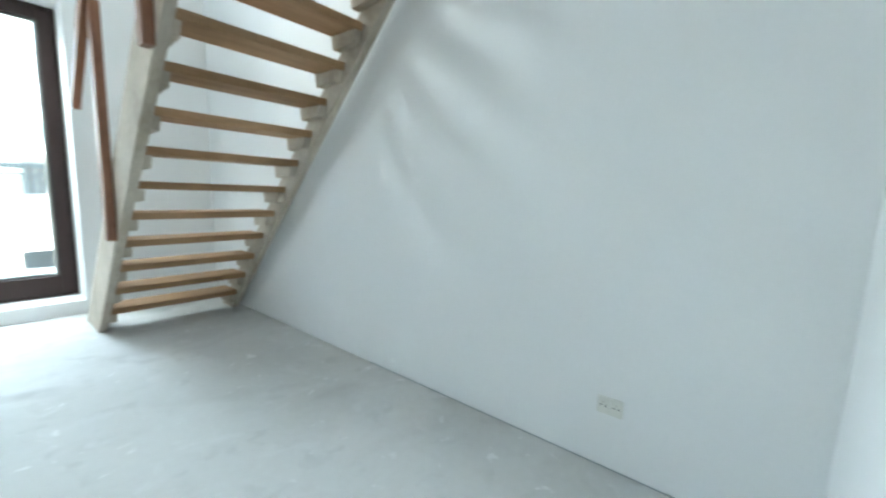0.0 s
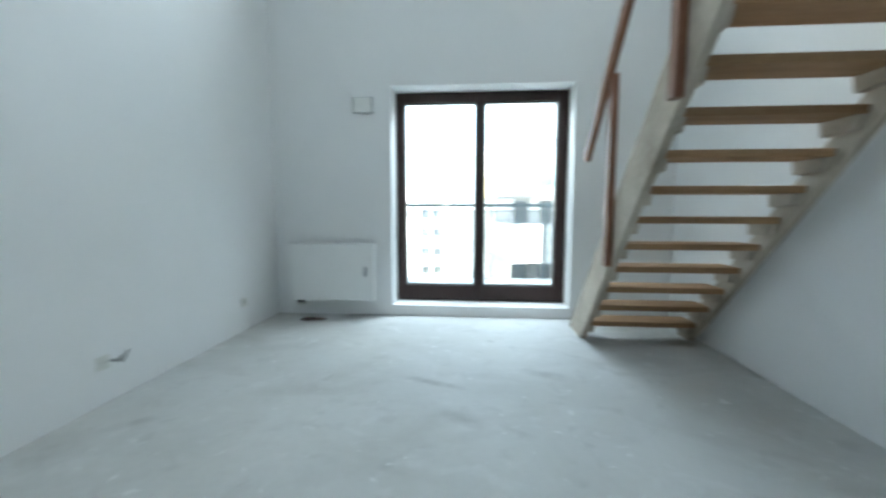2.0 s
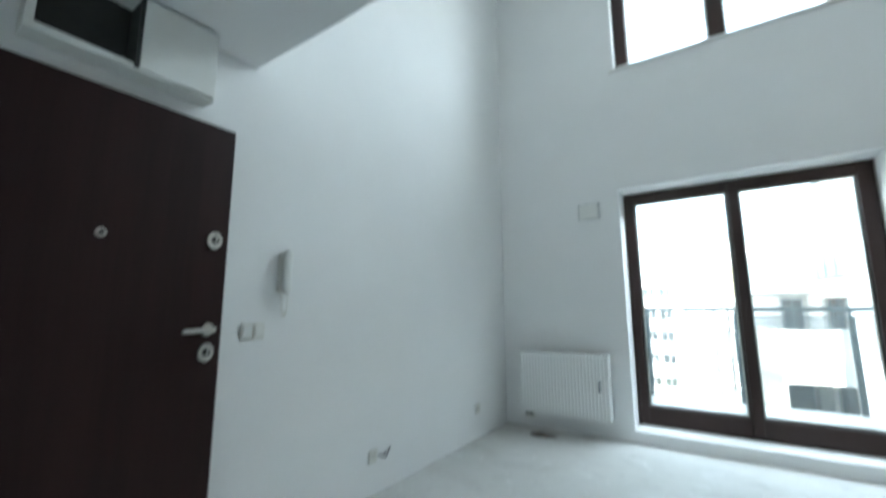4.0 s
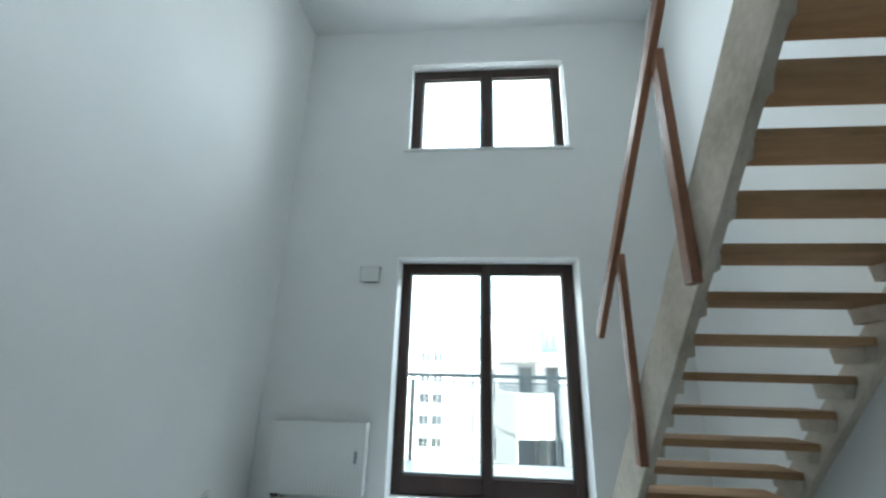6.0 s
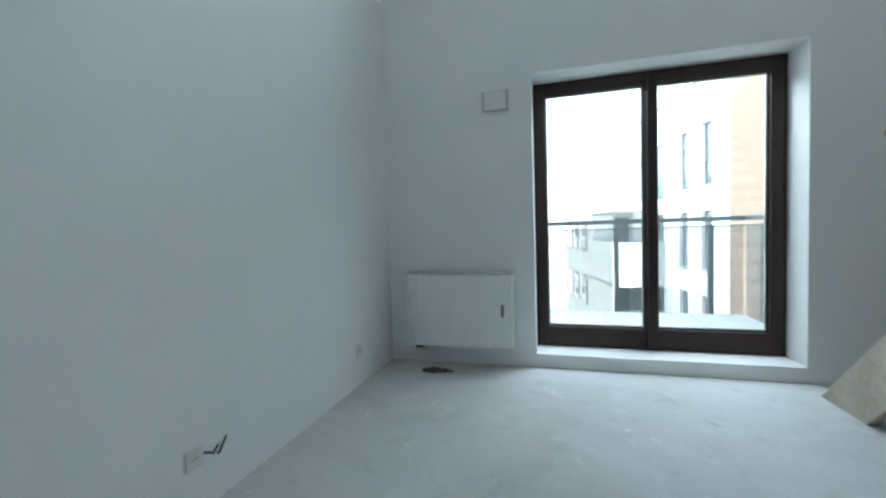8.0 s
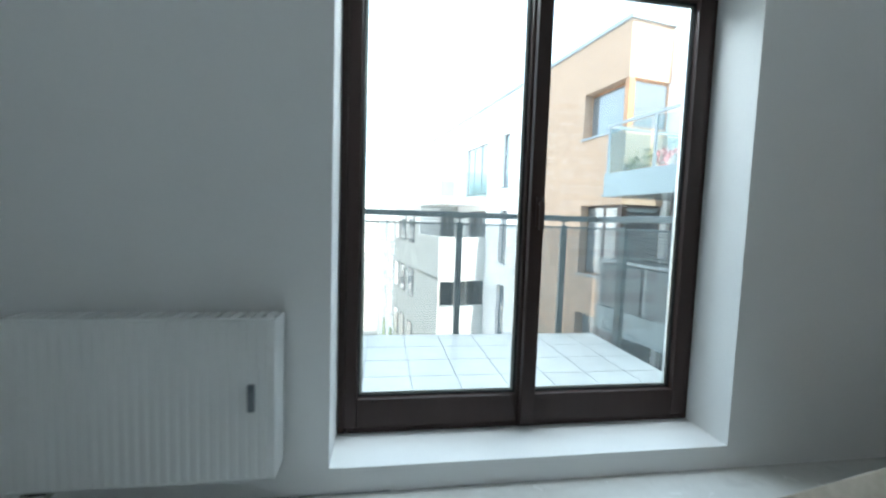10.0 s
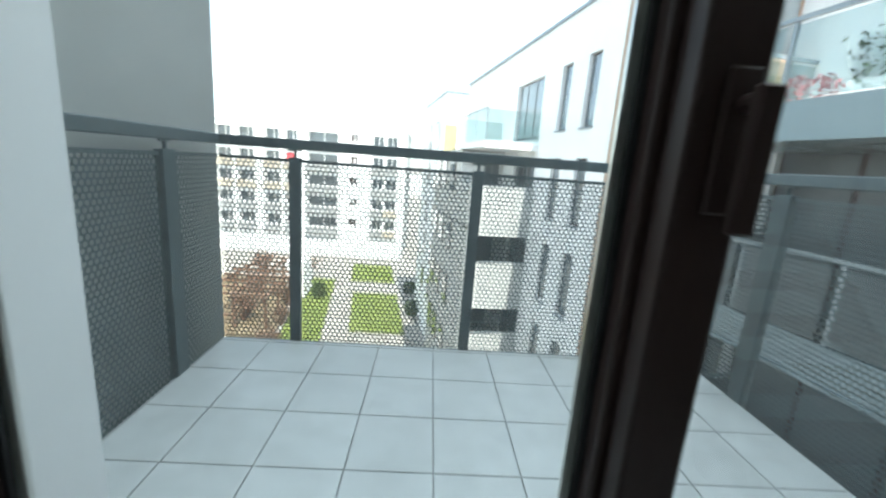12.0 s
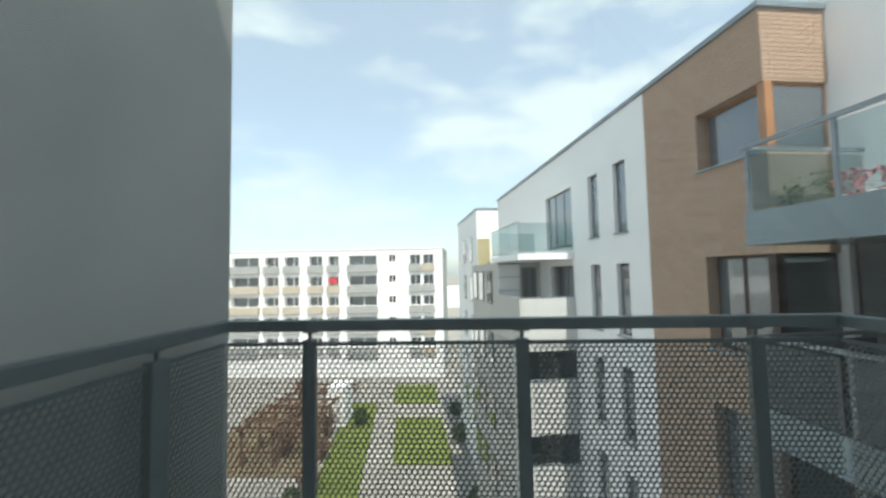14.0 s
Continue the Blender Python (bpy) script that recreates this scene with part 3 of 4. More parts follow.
for a, b in zip(loops, loops[1:]):
    for k in range(16):
        bm.faces.new((a[k], a[(k + 1) % 16], b[(k + 1) % 16], b[k])).smooth = True
bm.faces.new(loops[0][::-1])
bm.faces.new(loops[-1])
bmesh.ops.recalc_face_normals(bm, faces=bm.faces)
part("handset", bm, PLASTIC, phone)
bm = bmesh.new()
prev = None
for i in range(121):
    s = i / 120
    c = Vector((XL + 0.025, -3.045 - 0.017 * math.cos(math.pi * s), 1.272 - 0.125 * math.sin(math.pi * s) ** 0.8))
    p = c + Vector((0.006 * math.cos(i * 1.3), 0.006 * math.sin(i * 1.3), 0))
    if prev is not None:
        add_tube(bm, prev, p, 0.002, 0.002, 5)
    prev = p
part("coiled_cord", bm, CREAM, phone)


# ---- radiator, vent, pipe hole ----
rad = thing("radiator", "white ribbed steel panel radiator on the wall", "radiator")
RX0, RX1, RZ0, RZ1, RY = 0.158, 1.03, 0.165, 0.755, -0.405
N = 26
ob_bm = bmesh.new()
prof = []
w = (RX1 - RX0 - 0.04) / N
for k in range(N):
    x = RX0 + 0.02 + k * w
    prof += [(x, RY + 0.0), (x + w * 0.62, RY), (x + w * 0.74, RY + 0.004), (x + w * 0.88, RY + 0.004)]
prof = [(RX0, RY)] + prof + [(RX1, RY), (RX1, RY + 0.012), (RX0, RY + 0.012)]
add_prism(ob_bm, prof, "z", RZ0 + 0.012, RZ1 - 0.012)
part("front_panel", ob_bm, ENAMEL, rad)
box_part("bottom_edge", (RX0, RX1, RY + 0.001, RY + 0.012, RZ0, RZ0 + 0.0115), ENAMEL, rad, bevel=0.003)
box_part("top_edge", (RX0, RX1, RY + 0.001, RY + 0.012, RZ1 - 0.0115, RZ1), ENAMEL, rad, bevel=0.003)
for x0, x1 in ((RX0 - 0.002, RX0 + 0.0015), (RX1 - 0.0015, RX1 + 0.002)):
    box_part("side_cover", (x0, x1, RY + 0.0125, YW - 0.03, RZ0 + 0.005, RZ1 - 0.005), ENAMEL, rad)
bm = bmesh.new()
for k in range(22):
    x = RX0 + 0.02 + k * 0.0385
    add_box(bm, x, x + 0.026, RY + 0.014, YW - 0.032, RZ1 - 0.008, RZ1 - 0.004)
part("top_grille", bm, ENAMEL, rad)
box_part("back_panel", (RX0 + 0.002, RX1 - 0.002, YW - 0.045, YW - 0.031, RZ0 + 0.01, RZ1 - 0.012), ENAMEL, rad)
for x in (RX0 + 0.15, RX1 - 0.15):
    box_part("bracket", (x - 0.015, x + 0.015, YW - 0.0305, YW, RZ0 + 0.06, RZ1 - 0.06), ENAMEL, rad)
bm = bmesh.new()
add_tube(bm, (0.953, RY - 0.012, 0.44), (0.953, RY - 0.012, 0.50), 0.010, 0.010, 10)
add_box(bm, 0.942, 0.964, RY - 0.011, RY - 0.0005, 0.425, 0.52)
part("meter", bm, SHEETMETAL, rad, "small grey heat cost meter")
bm = bmesh.new()
add_tube(bm, (RX0 - 0.002, RY + 0.05, RZ1 - 0.03), (RX0 - 0.03, RY + 0.05, RZ1 - 0.03), 0.009, 0.007, 10)
part("bleed_valve", bm, PLASTIC, rad)
for x in (0.215, 0.265):
    bm = bmesh.new()
    add_tube(bm, (x, RY + 0.055, RZ0 + 0.005), (x, RY + 0.055, RZ0 - 0.05), 0.012, 0.012, 10)
    add_tube(bm, (x, RY + 0.055, RZ0 - 0.05), (x, YW, RZ0 - 0.055), 0.009, 0.009, 10)
    part("valve", bm, STEEL, rad)
bm = bmesh.new()
add_box(bm, 0.205, 0.275, RY + 0.035, RY + 0.075, RZ0 - 0.03, RZ0 - 0.002)
part("valve_block", bm, BLACK_AND_VOID, rad)

vent = thing("air_inlet", "white square wall air inlet above the radiator", "vent")
VX0, VX1, VZ0, VZ1 = 0.806, 1.025, 2.08, 2.24
box_part("base", (VX0 + 0.006, VX1 - 0.006, YW - 0.022, YW - 0.0003, VZ0 + 0.005, VZ1 - 0.005), SHEETMETAL, vent)
box_part("cover", (VX0 + 0.018, VX1 - 0.018, YW - 0.042, YW - 0.0225, VZ0, VZ1 - 0.012), PLASTIC, vent, bevel=0.005)
for x0, x1 in ((VX0, VX0 + 0.013), (VX1 - 0.013, VX1)):
    bm = bmesh.new()
    for k in range(6):
        add_box(bm, x0, x1, YW - 0.036, YW - 0.0225, VZ0 + 0.012 + k * 0.022, VZ0 + 0.024 + k * 0.022)
    part("grille", bm, PLASTIC, vent)

# broken-out pipe recess in the screed under the radiator
pit = thing("floor_pipe_recess", "dark reddish broken hole in the screed", "floor hole")
rs = random.Random(4)
PITRED = mat("damp_brick_dust", (0.035, 0.018, 0.018), (0.075, 0.04, 0.038), 0.9, scale=30, fine=120, bump=0.4)
bm = bmesh.new()
ring = []
for i in range(40):
    s = i / 40 * 2 * math.pi
    wdt = 0.052 * (1 - 0.45 * math.cos(s)) * math.sin(s)
    ring.append((0.43 + 0.135 * math.cos(s) + rs.uniform(-0.006, 0.006), -0.475 + (wdt if wdt < 0 else wdt * 0.75) * 1.3 + rs.uniform(-0.008, 0.008)))
add_prism(bm, ring, "z", FZ + 0.0005, FZ + 0.004)
part("pit_bottom", bm, PITRED, pit)
for k in range(60):
    a, r = rs.uniform(0, 2 * math.pi), rs.uniform(0.1, 1.1) ** 0.5
    bm = bmesh.new()
    s = rs.uniform(0.004, 0.011)
    bmesh.ops.create_icosphere(bm, subdivisions=1, radius=s)
    for v in bm.verts:
        v.co = v.co * rs.uniform(0.6, 1.2)
        v.co.z *= 0.7
        v.co += Vector((0.43 + 0.13 * r * math.cos(a), -0.478 + 0.06 * r * math.sin(a), s * 0.5 + FZ + 0.003))
    part("rubble", bm, PITRED if k % 4 else MORTAR, pit)


# ---- balcony ----
BZ, BX0, BX1, BY1 = 0.065, 0.712, 3.438, 1.735
structure("balcony_slab", [(BX0 - 0.02, BX1 + 0.02, YO, BY1 + 0.02, -0.20, BZ - 0.012)], GROUT, "concrete balcony slab with grey tile joints", "balcony")
structure("trim", [(WX0, WX0 + 0.062, 0.0865, YO - 0.001, WZ0 + 0.0125, WZ1)], WHITERENDER, "white rendered outer reveal beside the balcony door", "trim")
structure("threshold", [(WX0, WX1, 0.09, YO, WZ0 - 0.05, WZ0 + 0.012)], SHEETMETAL, "grey metal balcony threshold", "threshold")

railing = thing("balcony_railing", "grey-green steel railing with perforated sheet panels", "railing")
RT0, RT1, PT = 1.145, 1.198, 1.10
RYF, RXL, RXR = 1.778, 0.69, 3.46
bm = bmesh.new()
add_box(bm, RXL - 0.03, RXR + 0.03, RYF - 0.027, RYF + 0.027, RT0, RT1)
part("top_rail", bevelled(bm, 0.005), RAILPAINT, railing)
for x in (RXL, RXR):
    bm = bmesh.new()
    add_box(bm, x - 0.027, x + 0.027, YO + 0.001, RYF - 0.028, RT0, RT1)
    part("top_rail", bevelled(bm, 0.005), RAILPAINT, railing)


def post(x, y, side):
    bm = bmesh.new()
    wx, wy = (0.02, 0.044) if side else (0.030, 0.02)
    add_box(bm, x - wx, x + wx, y - wy, y + wy, BZ - 0.1, PT + 0.004)
    p = part("post", bevelled(bm, 0.003), RAILPAINT, railing)
    bm = bmesh.new()
    add_tube(bm, (x, y, PT + 0.004), (x, y, RT0), 0.009, 0.009, 8)
    part("pin", bm, RAILPAINT, p)
    bx, by = (0.006, 0.036) if side else (0.036, 0.006)
    bm = bmesh.new()
    add_box(bm, x - bx, x + bx, y - by, y + by, RT0 - 0.009, RT0 - 0.0005)
    part("bracket", bm, RAILPAINT, p)


for x in (1.10, 2.09, 3.108):
    post(x, RYF, False)
for x in (RXL, RXR):
    for y in (1.350, 0.42):
        post(x, y, True)


def perforated(length, height, pitch=0.0262, hole=0.0100):
    """A sheet with staggered round holes, in its own plane (u along, v up): points and quads of one side, and the rims of the holes."""
    nu, nv = int(length / pitch), int(height / (pitch * 0.866))
    du, dv = (length - (nu + 0.5) * pitch) / 2, (height - nv * pitch * 0.866) / 2
    verts, faces, rims = [], [], []
    R, r = pitch / math.sqrt(3), pitch / 2
    dirs = [(math.sin(math.pi / 6 * k), math.cos(math.pi / 6 * k), R if k % 2 == 0 else r) for k in range(12)]
    for j in range(nv):
        for i in range(nu):
            cu, cv = du + pitch * (i + 0.5 + 0.5 * (j % 2)), dv + pitch * 0.866 * (j + 0.5)
            n = len(verts)
            verts += [(cu + q * a, cv + q * b) for a, b, q in dirs] + [(cu + hole * a, cv + hole * b) for a, b, q in dirs]
            faces += [(n + k, n + (k + 1) % 12, n + 12 + (k + 1) % 12, n + 12 + k) for k in range(12)]
            rims += [(n + 12 + k, n + 12 + (k + 1) % 12) for k in range(12)]
    return verts, faces, rims


def mesh_panel(a, b, z0, z1):
    a, b = Vector(a), Vector(b)
    d = (b - a).normalized()
    uv, faces, rims = perforated((b - a).length, z1 - z0)
    n, half, m = Vector((-d.y, d.x, 0)) * 0.006, 0.17, len(uv)
    me = bpy.data.meshes.new("perforated_sheet")
    me.from_pydata([(a.x + d.x * u + k * n.x * half, a.y + d.y * u + k * n.y * half, z0 + v) for k in (-1, 1) for u, v in uv], [],
                   faces + [tuple(m + i for i in f[::-1]) for f in faces] + [(i, j, m + j, m + i) for i, j in rims])
    me.materials.append(RAILPAINT)
    ob = new("perforated_sheet", me)
    ob.parent = railing
    tagged(ob, label="steel sheet with staggered round holes")
    for za, zb in ((z1 - 0.008, z1 + 0.010), (z0 - 0.010, z0 + 0.008)):
        bm = bmesh.new()
        vs = [bm.verts.new((p.x + s * n.x, p.y + s * n.y, z)) for z in (za, zb) for p, s in ((a, -1), (b, -1), (b, 1), (a, 1))]
        for f in ((3, 2, 1, 0), (4, 5, 6, 7), (0, 1, 5, 4), (1, 2, 6, 5), (2, 3, 7, 6), (3, 0, 4, 7)):
            bm.faces.new([vs[i] for i in f])
        part("edge_strip", bm, RAILPAINT, ob)


PZ0, PZ1 = 0.04, 1.085
for x0, x1 in ((RXL + 0.01, 1.068), (1.132, 2.058), (2.122, 3.076), (3.140, RXR - 0.01)):
    mesh_panel((x0, RYF, 0), (x1, RYF, 0), PZ0, PZ1)
for x in (RXL, RXR):
    for y0, y1 in ((YO + 0.02, 0.372), (0.468, 1.302), (1.398, RYF - 0.012)):
        mesh_panel((x, y0, 0), (x, y1, 0), PZ0, PZ1)

# ---- our own building outside, and the flanking wall ----
GZ = -12.5
structure("facade_own", [(-14.0, BX0 - 0.3, 0.05, YO, GZ, 5.6), (XR + 0.26, 9.0, 0.05, YO, GZ, 5.6), (BX0 - 0.3, XR + 0.26, 0.05, YO, GZ, -0.26), (-14.0, 9.0, -9.0, YO, ZC + 0.255, 5.6)],
          WHITERENDER, "white rendered facade of the flat's own building", "facade")
structure("flank_wall", [(0.05, 0.585, YO, 1.97, GZ, 7.2)], GREYRENDER, "grey rendered side wall beside the balcony", "wall")

# ---- courtyard ----
bm = bmesh.new()
add_box(bm, -1500, 1500, -1500, 1500, GZ - 0.5, GZ)
tagged(part("ground", bm, PAVING), "pale paved courtyard ground reaching the distance", "ground", kind="structure")


def lawn(x0, x1, y0, y1, skew):
    bm = bmesh.new()
    add_prism(bm, [(x0 + skew * y0, y0), (x1 + skew * y0, y0), (x1 + skew * y1, y1), (x0 + skew * y1, y1)], "z", GZ, GZ + 0.06)
    tagged(part("lawn", bm, GRASS), "bright green mown lawn strip in the courtyard", "lawn", "courtyard lawns", kind="structure")


SK = -0.155
lawn(-4.5, -1.4, 22, 43, SK)
lawn(1.9, 6.0, 19.5, 23.0, SK)
lawn(0.65, 5.1, 29.5, 39.0, SK)
lawn(0.3, 5.2, 43.0, 50.0, SK)


def planting_bed(x0, x1, y0, y1, skew):
    bm = bmesh.new()
    add_prism(bm, [(x0 + skew * y0, y0), (x1 + skew * y0, y0), (x1 + skew * y1, y1), (x0 + skew * y1, y1)], "z", GZ, GZ + 0.08)
    tagged(part("planting_bed", bm, MULCH), "reddish brown mulched planting bed in the courtyard", "planting bed", "courtyard beds", kind="structure")


planting_bed(-14.0, -4.9, 12, 24, SK)
planting_bed(-14.0, -5.0, 27.5, 42, SK)

# ---- facing wing of the block ----
K = 1.17
FA = radians(9.5)
STOREY = 2.79
WING = Matrix.Translation((1.85, -0.09, 1.41)) @ Matrix(((math.cos(FA), -math.sin(FA), 0, 0), (math.sin(FA), math.cos(FA), 0, 0), (0, 0, 1, 0), (0, 0, 0, 1)))
WX = 5.946      # distance of its face
ROOF = 4.30


def wing_house(label):
    return thing("apartment_building", label, "building", at=WING)


def opening_window(parent, u0, u1, z0, z1, frame_mat, mullions=0, depth=0.14, x=WX, sill=True, pane=None):
    """A window set in the wing's face: reveal, frame, dark pane and sill."""
    w = box_part("window", (x + depth - 0.02, x + depth + 0.03, u0, u1, z0, z1), frame_mat, parent)
    n = mullions + 1
    step = (u1 - u0) / n
    for k in range(n):
        box_part("pane", (x + depth - 0.03, x + depth - 0.0205, u0 + k * step + 0.05, u0 + (k + 1) * step - 0.05, z0 + 0.06, z1 - 0.06), pane or DARKPANE, w)
    if sill:
        box_part("sill", (x - 0.05, x + depth - 0.03, u0 - 0.04, u1 + 0.04, z0 - 0.05, z0 - 0.005), SHEETMETAL, w)


def wall_with_holes(name, parent, material, u0, u1, z0, z1, holes, x=WX, thick=0.4, label=""):
    """A wall in the wing's plane with rectangular openings through it."""
    us = sorted({u0, u1, *[h[0] for h in holes], *[h[1] for h in holes]})
    zs = sorted({z0, z1, *[h[2] for h in holes], *[h[3] for h in holes]})
    bm = bmesh.new()
    for a, b in zip(us, us[1:]):
        run = None
        for c, d in zip(zs, zs[1:]):
            mu, mz = (a + b) / 2, (c + d) / 2
            solid = not any(h[0] < mu < h[1] and h[2] < mz < h[3] for h in holes)
            if solid:
                run = (run[0], d) if run else (c, d)
            if (not solid or d == zs[-1]) and run:
                add_box(bm, x, x + thick, a, b, run[0], run[1])
                run = None
    return part(name, bm, material, parent, label)


wing = wing_house("white rendered apartment wing with tall narrow windows")
GW = GZ - 1.41
rows = [2.94 - STOREY * k for k in range(5)]
narrow, wide = [], []
for top in rows:
    for u0, u1 in ((9.936, 10.555), (11.457, 12.07)):
        narrow.append((u0, u1, top - 1.94, top))
wall_with_holes("wall", wing, WHITERENDER, 9.028, 13.2, GW, ROOF, narrow)
for u0, u1, z0, z1 in narrow:
    opening_window(wing, u0, u1, z0, z1, DARKWOOD)
for r, top in enumerate(rows):
    wide.append((13.40, 15.856 if r < 1 else 15.5, top - 2.1, top))
wall_with_holes("wall", wing, WHITERENDER, 13.2, 20.5 * K, GW, ROOF, wide, x=WX + 0.02)
for u0, u1, z0, z1 in wide:
    opening_window(wing, u0, u1, z0, z1, DARKWOOD, 2, x=WX + 0.02)
box_part("roof", (WX - 0.06, WX + 9, 5.813 - 0.05, 20.5 * K, ROOF, ROOF + 0.10), SHEETMETAL, wing)
box_part("rear_block", (WX + 0.45, WX + 9, 6.12, 20.5 * K, GW, ROOF - 0.01), WHITERENDER, wing)

# ---- brick-faced end of the wing: openings ----
brick_house = wing_house("brick-clad end bay with orange corner window")
BU0, BU1 = 5.813, 9.028
b_holes = [(BU0, 7.344, 1.923, 3.052)] + [(BU0, 7.264, 0.201 - 1.75 - STOREY * k, 0.201 - STOREY * k) for k in range(3)]
wall_with_holes("wall", brick_house, MORTAR, BU0, BU1 - 0.004, GW, ROOF, b_holes, label="brick-clad wall")
RET = 1.20
for (u0, u1, z0, z1) in b_holes:
    opening_window(brick_house, u0 + 0.16, u1, z0, z1, OAKFRAME if z1 > 2 else DARKWOOD, 0 if z1 > 2 else 1, depth=0.26, x=WX)
    cp = box_part("corner_post", (WX + 0.02, WX + 0.16, u0 + 0.0, u0 + 0.14, z0, z1), OAKFRAME if z1 > 2 else DARKWOOD, brick_house)
    w = box_part("window", (WX + 0.16, WX + RET, BU0 + 0.06, BU0 + 0.11, z0, z1), OAKFRAME if z1 > 2 else DARKWOOD, brick_house)
    box_part("pane", (WX + 0.22, WX + RET - 0.06, BU0 + 0.05, BU0 + 0.0595, z0 + 0.06, z1 - 0.06), DARKPANE, w)
zs = [GW] + sorted([z for h in b_holes for z in h[2:]]) + [ROOF]
for z0, z1 in zip(zs[::2], zs[1::2]):
    box_part("return_wall", (WX + 0.401, WX + RET, BU0 + 0.001, BU0 + 0.3, z0, z1), MORTAR, brick_house, "brick return wall")


# ---- balconies of the wing, and its projecting end ----
def wing_balcony(parent, u0, u1, zf, reach, x=WX):
    """A slab with a pale fascia and a glazed parapet."""
    slab = box_part("balcony", (x - reach, x, u0, u1, zf - 0.22, zf), WHITERENDER, parent)
    box_part("glass_parapet", (x - reach + 0.02, x - reach + 0.032, u0 + 0.02, u1 - 0.02, zf + 0.06, zf + 1.05), PALEGLASS, slab)
    for u in (u0, u1 - 0.012):
        box_part("glass_parapet", (x - reach + 0.034, x - 0.02, u, u + 0.012, zf + 0.06, zf + 1.05), PALEGLASS, slab)
    box_part("handrail", (x - reach, x - reach + 0.05, u0, u1, zf + 1.06, zf + 1.10), SHEETMETAL, slab)
    for k in range(4):
        u = u0 + (u1 - u0) * k / 3
        box_part("post", (x - reach + 0.034, x - reach + 0.06, u - 0.02, u + 0.02, zf, zf + 1.06), SHEETMETAL, slab)


PALEGLASS = glass_mat("pale_parapet_glass", (0.80, 0.86, 0.86))
wing_balcony(wing, 13.3, 17.3, 0.60, 2.0, WX + 0.02)


PALEPANEL = mat("pale_grey_panel", (0.50, 0.505, 0.485), (0.58, 0.585, 0.565), 0.9, scale=2, fine=40, bump=0.08, spec=0.2)
GREIGE = mat("grey_beige_render", (0.45, 0.43, 0.395), (0.53, 0.51, 0.47), 0.95, scale=1.5, fine=50, bump=0.12, spec=0.2)
SHADEPANE = mat("shaded_window_glass", (0.11, 0.12, 0.125), (0.16, 0.17, 0.175), 0.18, scale=0.6, fine=5, bump=0.0, spec=0.25)

# loggia stack: boxed balconies in front of a projecting block under the top terrace
LX, LU0, LU1 = WX + 0.019 - 2.0, 13.3, 16.8
block = box_part("projecting_block", (LX + 0.12, WX + 0.019, LU1, 19.5 * K, GW, 0.36), GREIGE, wing, "grey-beige projecting block")
for k in range(4):
    zf = -1.98 - STOREY * k
    box_part("balcony_floor", (LX + 0.101, WX + 0.019, LU0 + 0.101, LU1 - 0.001, zf - 0.22, zf), PALEPANEL, wing)
    box_part("parapet", (LX, LX + 0.10, LU0, LU1 - 0.001, zf - 0.75, zf + (1.05 if k == 0 else 2.178)), GREIGE, wing, "grey-beige solid parapet")
    box_part("parapet", (LX + 0.101, WX + 0.019, LU0, LU0 + 0.10, zf - 0.75, zf + 1.05), PALEPANEL, wing, "pale grey solid parapet")
    box_part("coping", (LX + (-0.015 if k == 0 else 0.101), WX + 0.018, LU0 - 0.015, LU0 + 0.115, zf + 1.051, zf + 1.075), SHEETMETAL, wing)
    if k == 0:
        box_part("end_wall", (LX + 0.121, WX + 0.018, LU1 - 0.032, LU1 - 0.0015, zf + 0.001, 0.36), PALEPANEL, wing)
        for j in range(3):
            scr = box_part("screen_panel", (LX + 0.14, LX + 1.08, LU1 - 0.075, LU1 - 0.034, zf + 0.62 + 0.56 * j, zf + 1.15 + 0.56 * j), WHITERENDER, wing, "white balcony screen panel")
            box_part("joint_strip", (LX + 0.13, LX + 1.09, LU1 - 0.079, LU1 - 0.034, zf + 1.152 + 0.56 * j, zf + 1.178 + 0.56 * j), SHEETMETAL, scr)
    wl = LX + (1.15 if k == 0 else 0.3)
    w = box_part("window", (wl, WX - 0.15, LU1 - 0.06, LU1 - (0.0325 if k == 0 else 0.0015), zf + 0.02, zf + 2.15), SHEETMETAL, wing)
    for a, b in ((wl + 0.06, wl / 2 + WX / 2 - 0.10), (wl / 2 + WX / 2 - 0.05, WX - 0.21)):
        box_part("pane", (a, b, LU1 - 0.072, LU1 - 0.061, zf + 0.1, zf + 2.07), SHADEPANE, w)
    for u in (15.2, 16.8, 18.2):
        w = box_part("window", (LX + 0.085, LX + 0.1185, u * K, (u + 0.9) * K, zf + 0.5, zf + 2.0), DARKWOOD, wing)
        box_part("pane", (LX + 0.072, LX + 0.084, u * K + 0.06, (u + 0.9) * K - 0.06, zf + 0.56, zf + 1.94), DARKPANE, w)
end = wing_house("white projecting stair block with ochre panels")
EU0, EU1, EX = 22.4 * K, 30.0 * K, 5.05
box_part("wall", (EX, WX + 3, EU0, EU1, GW, ROOF - 0.15), WHITERENDER, end)
box_part("roof", (EX - 0.05, WX + 3.05, EU0 - 0.05, EU1, ROOF - 0.15, ROOF - 0.03), SHEETMETAL, end)
for k in range(5):
    box_part("ochre_panel", (EX + 0.02, WX - 0.05, EU0 - 0.04, EU0 - 0.001, 0.1 - STOREY * k, 2.2 - STOREY * k), OCHRE, end)
    for u in (24.0, 26.5):
        w = box_part("window", (EX - 0.03, EX - 0.001, u * K, (u + 0.8) * K, 0.7 - STOREY * k, 2.5 - STOREY * k), DARKWOOD, end)
        box_part("pane", (EX - 0.04, EX - 0.0305, u * K + 0.05, (u + 0.8) * K - 0.05, 0.76 - STOREY * k, 2.44 - STOREY * k), DARKPANE, w)

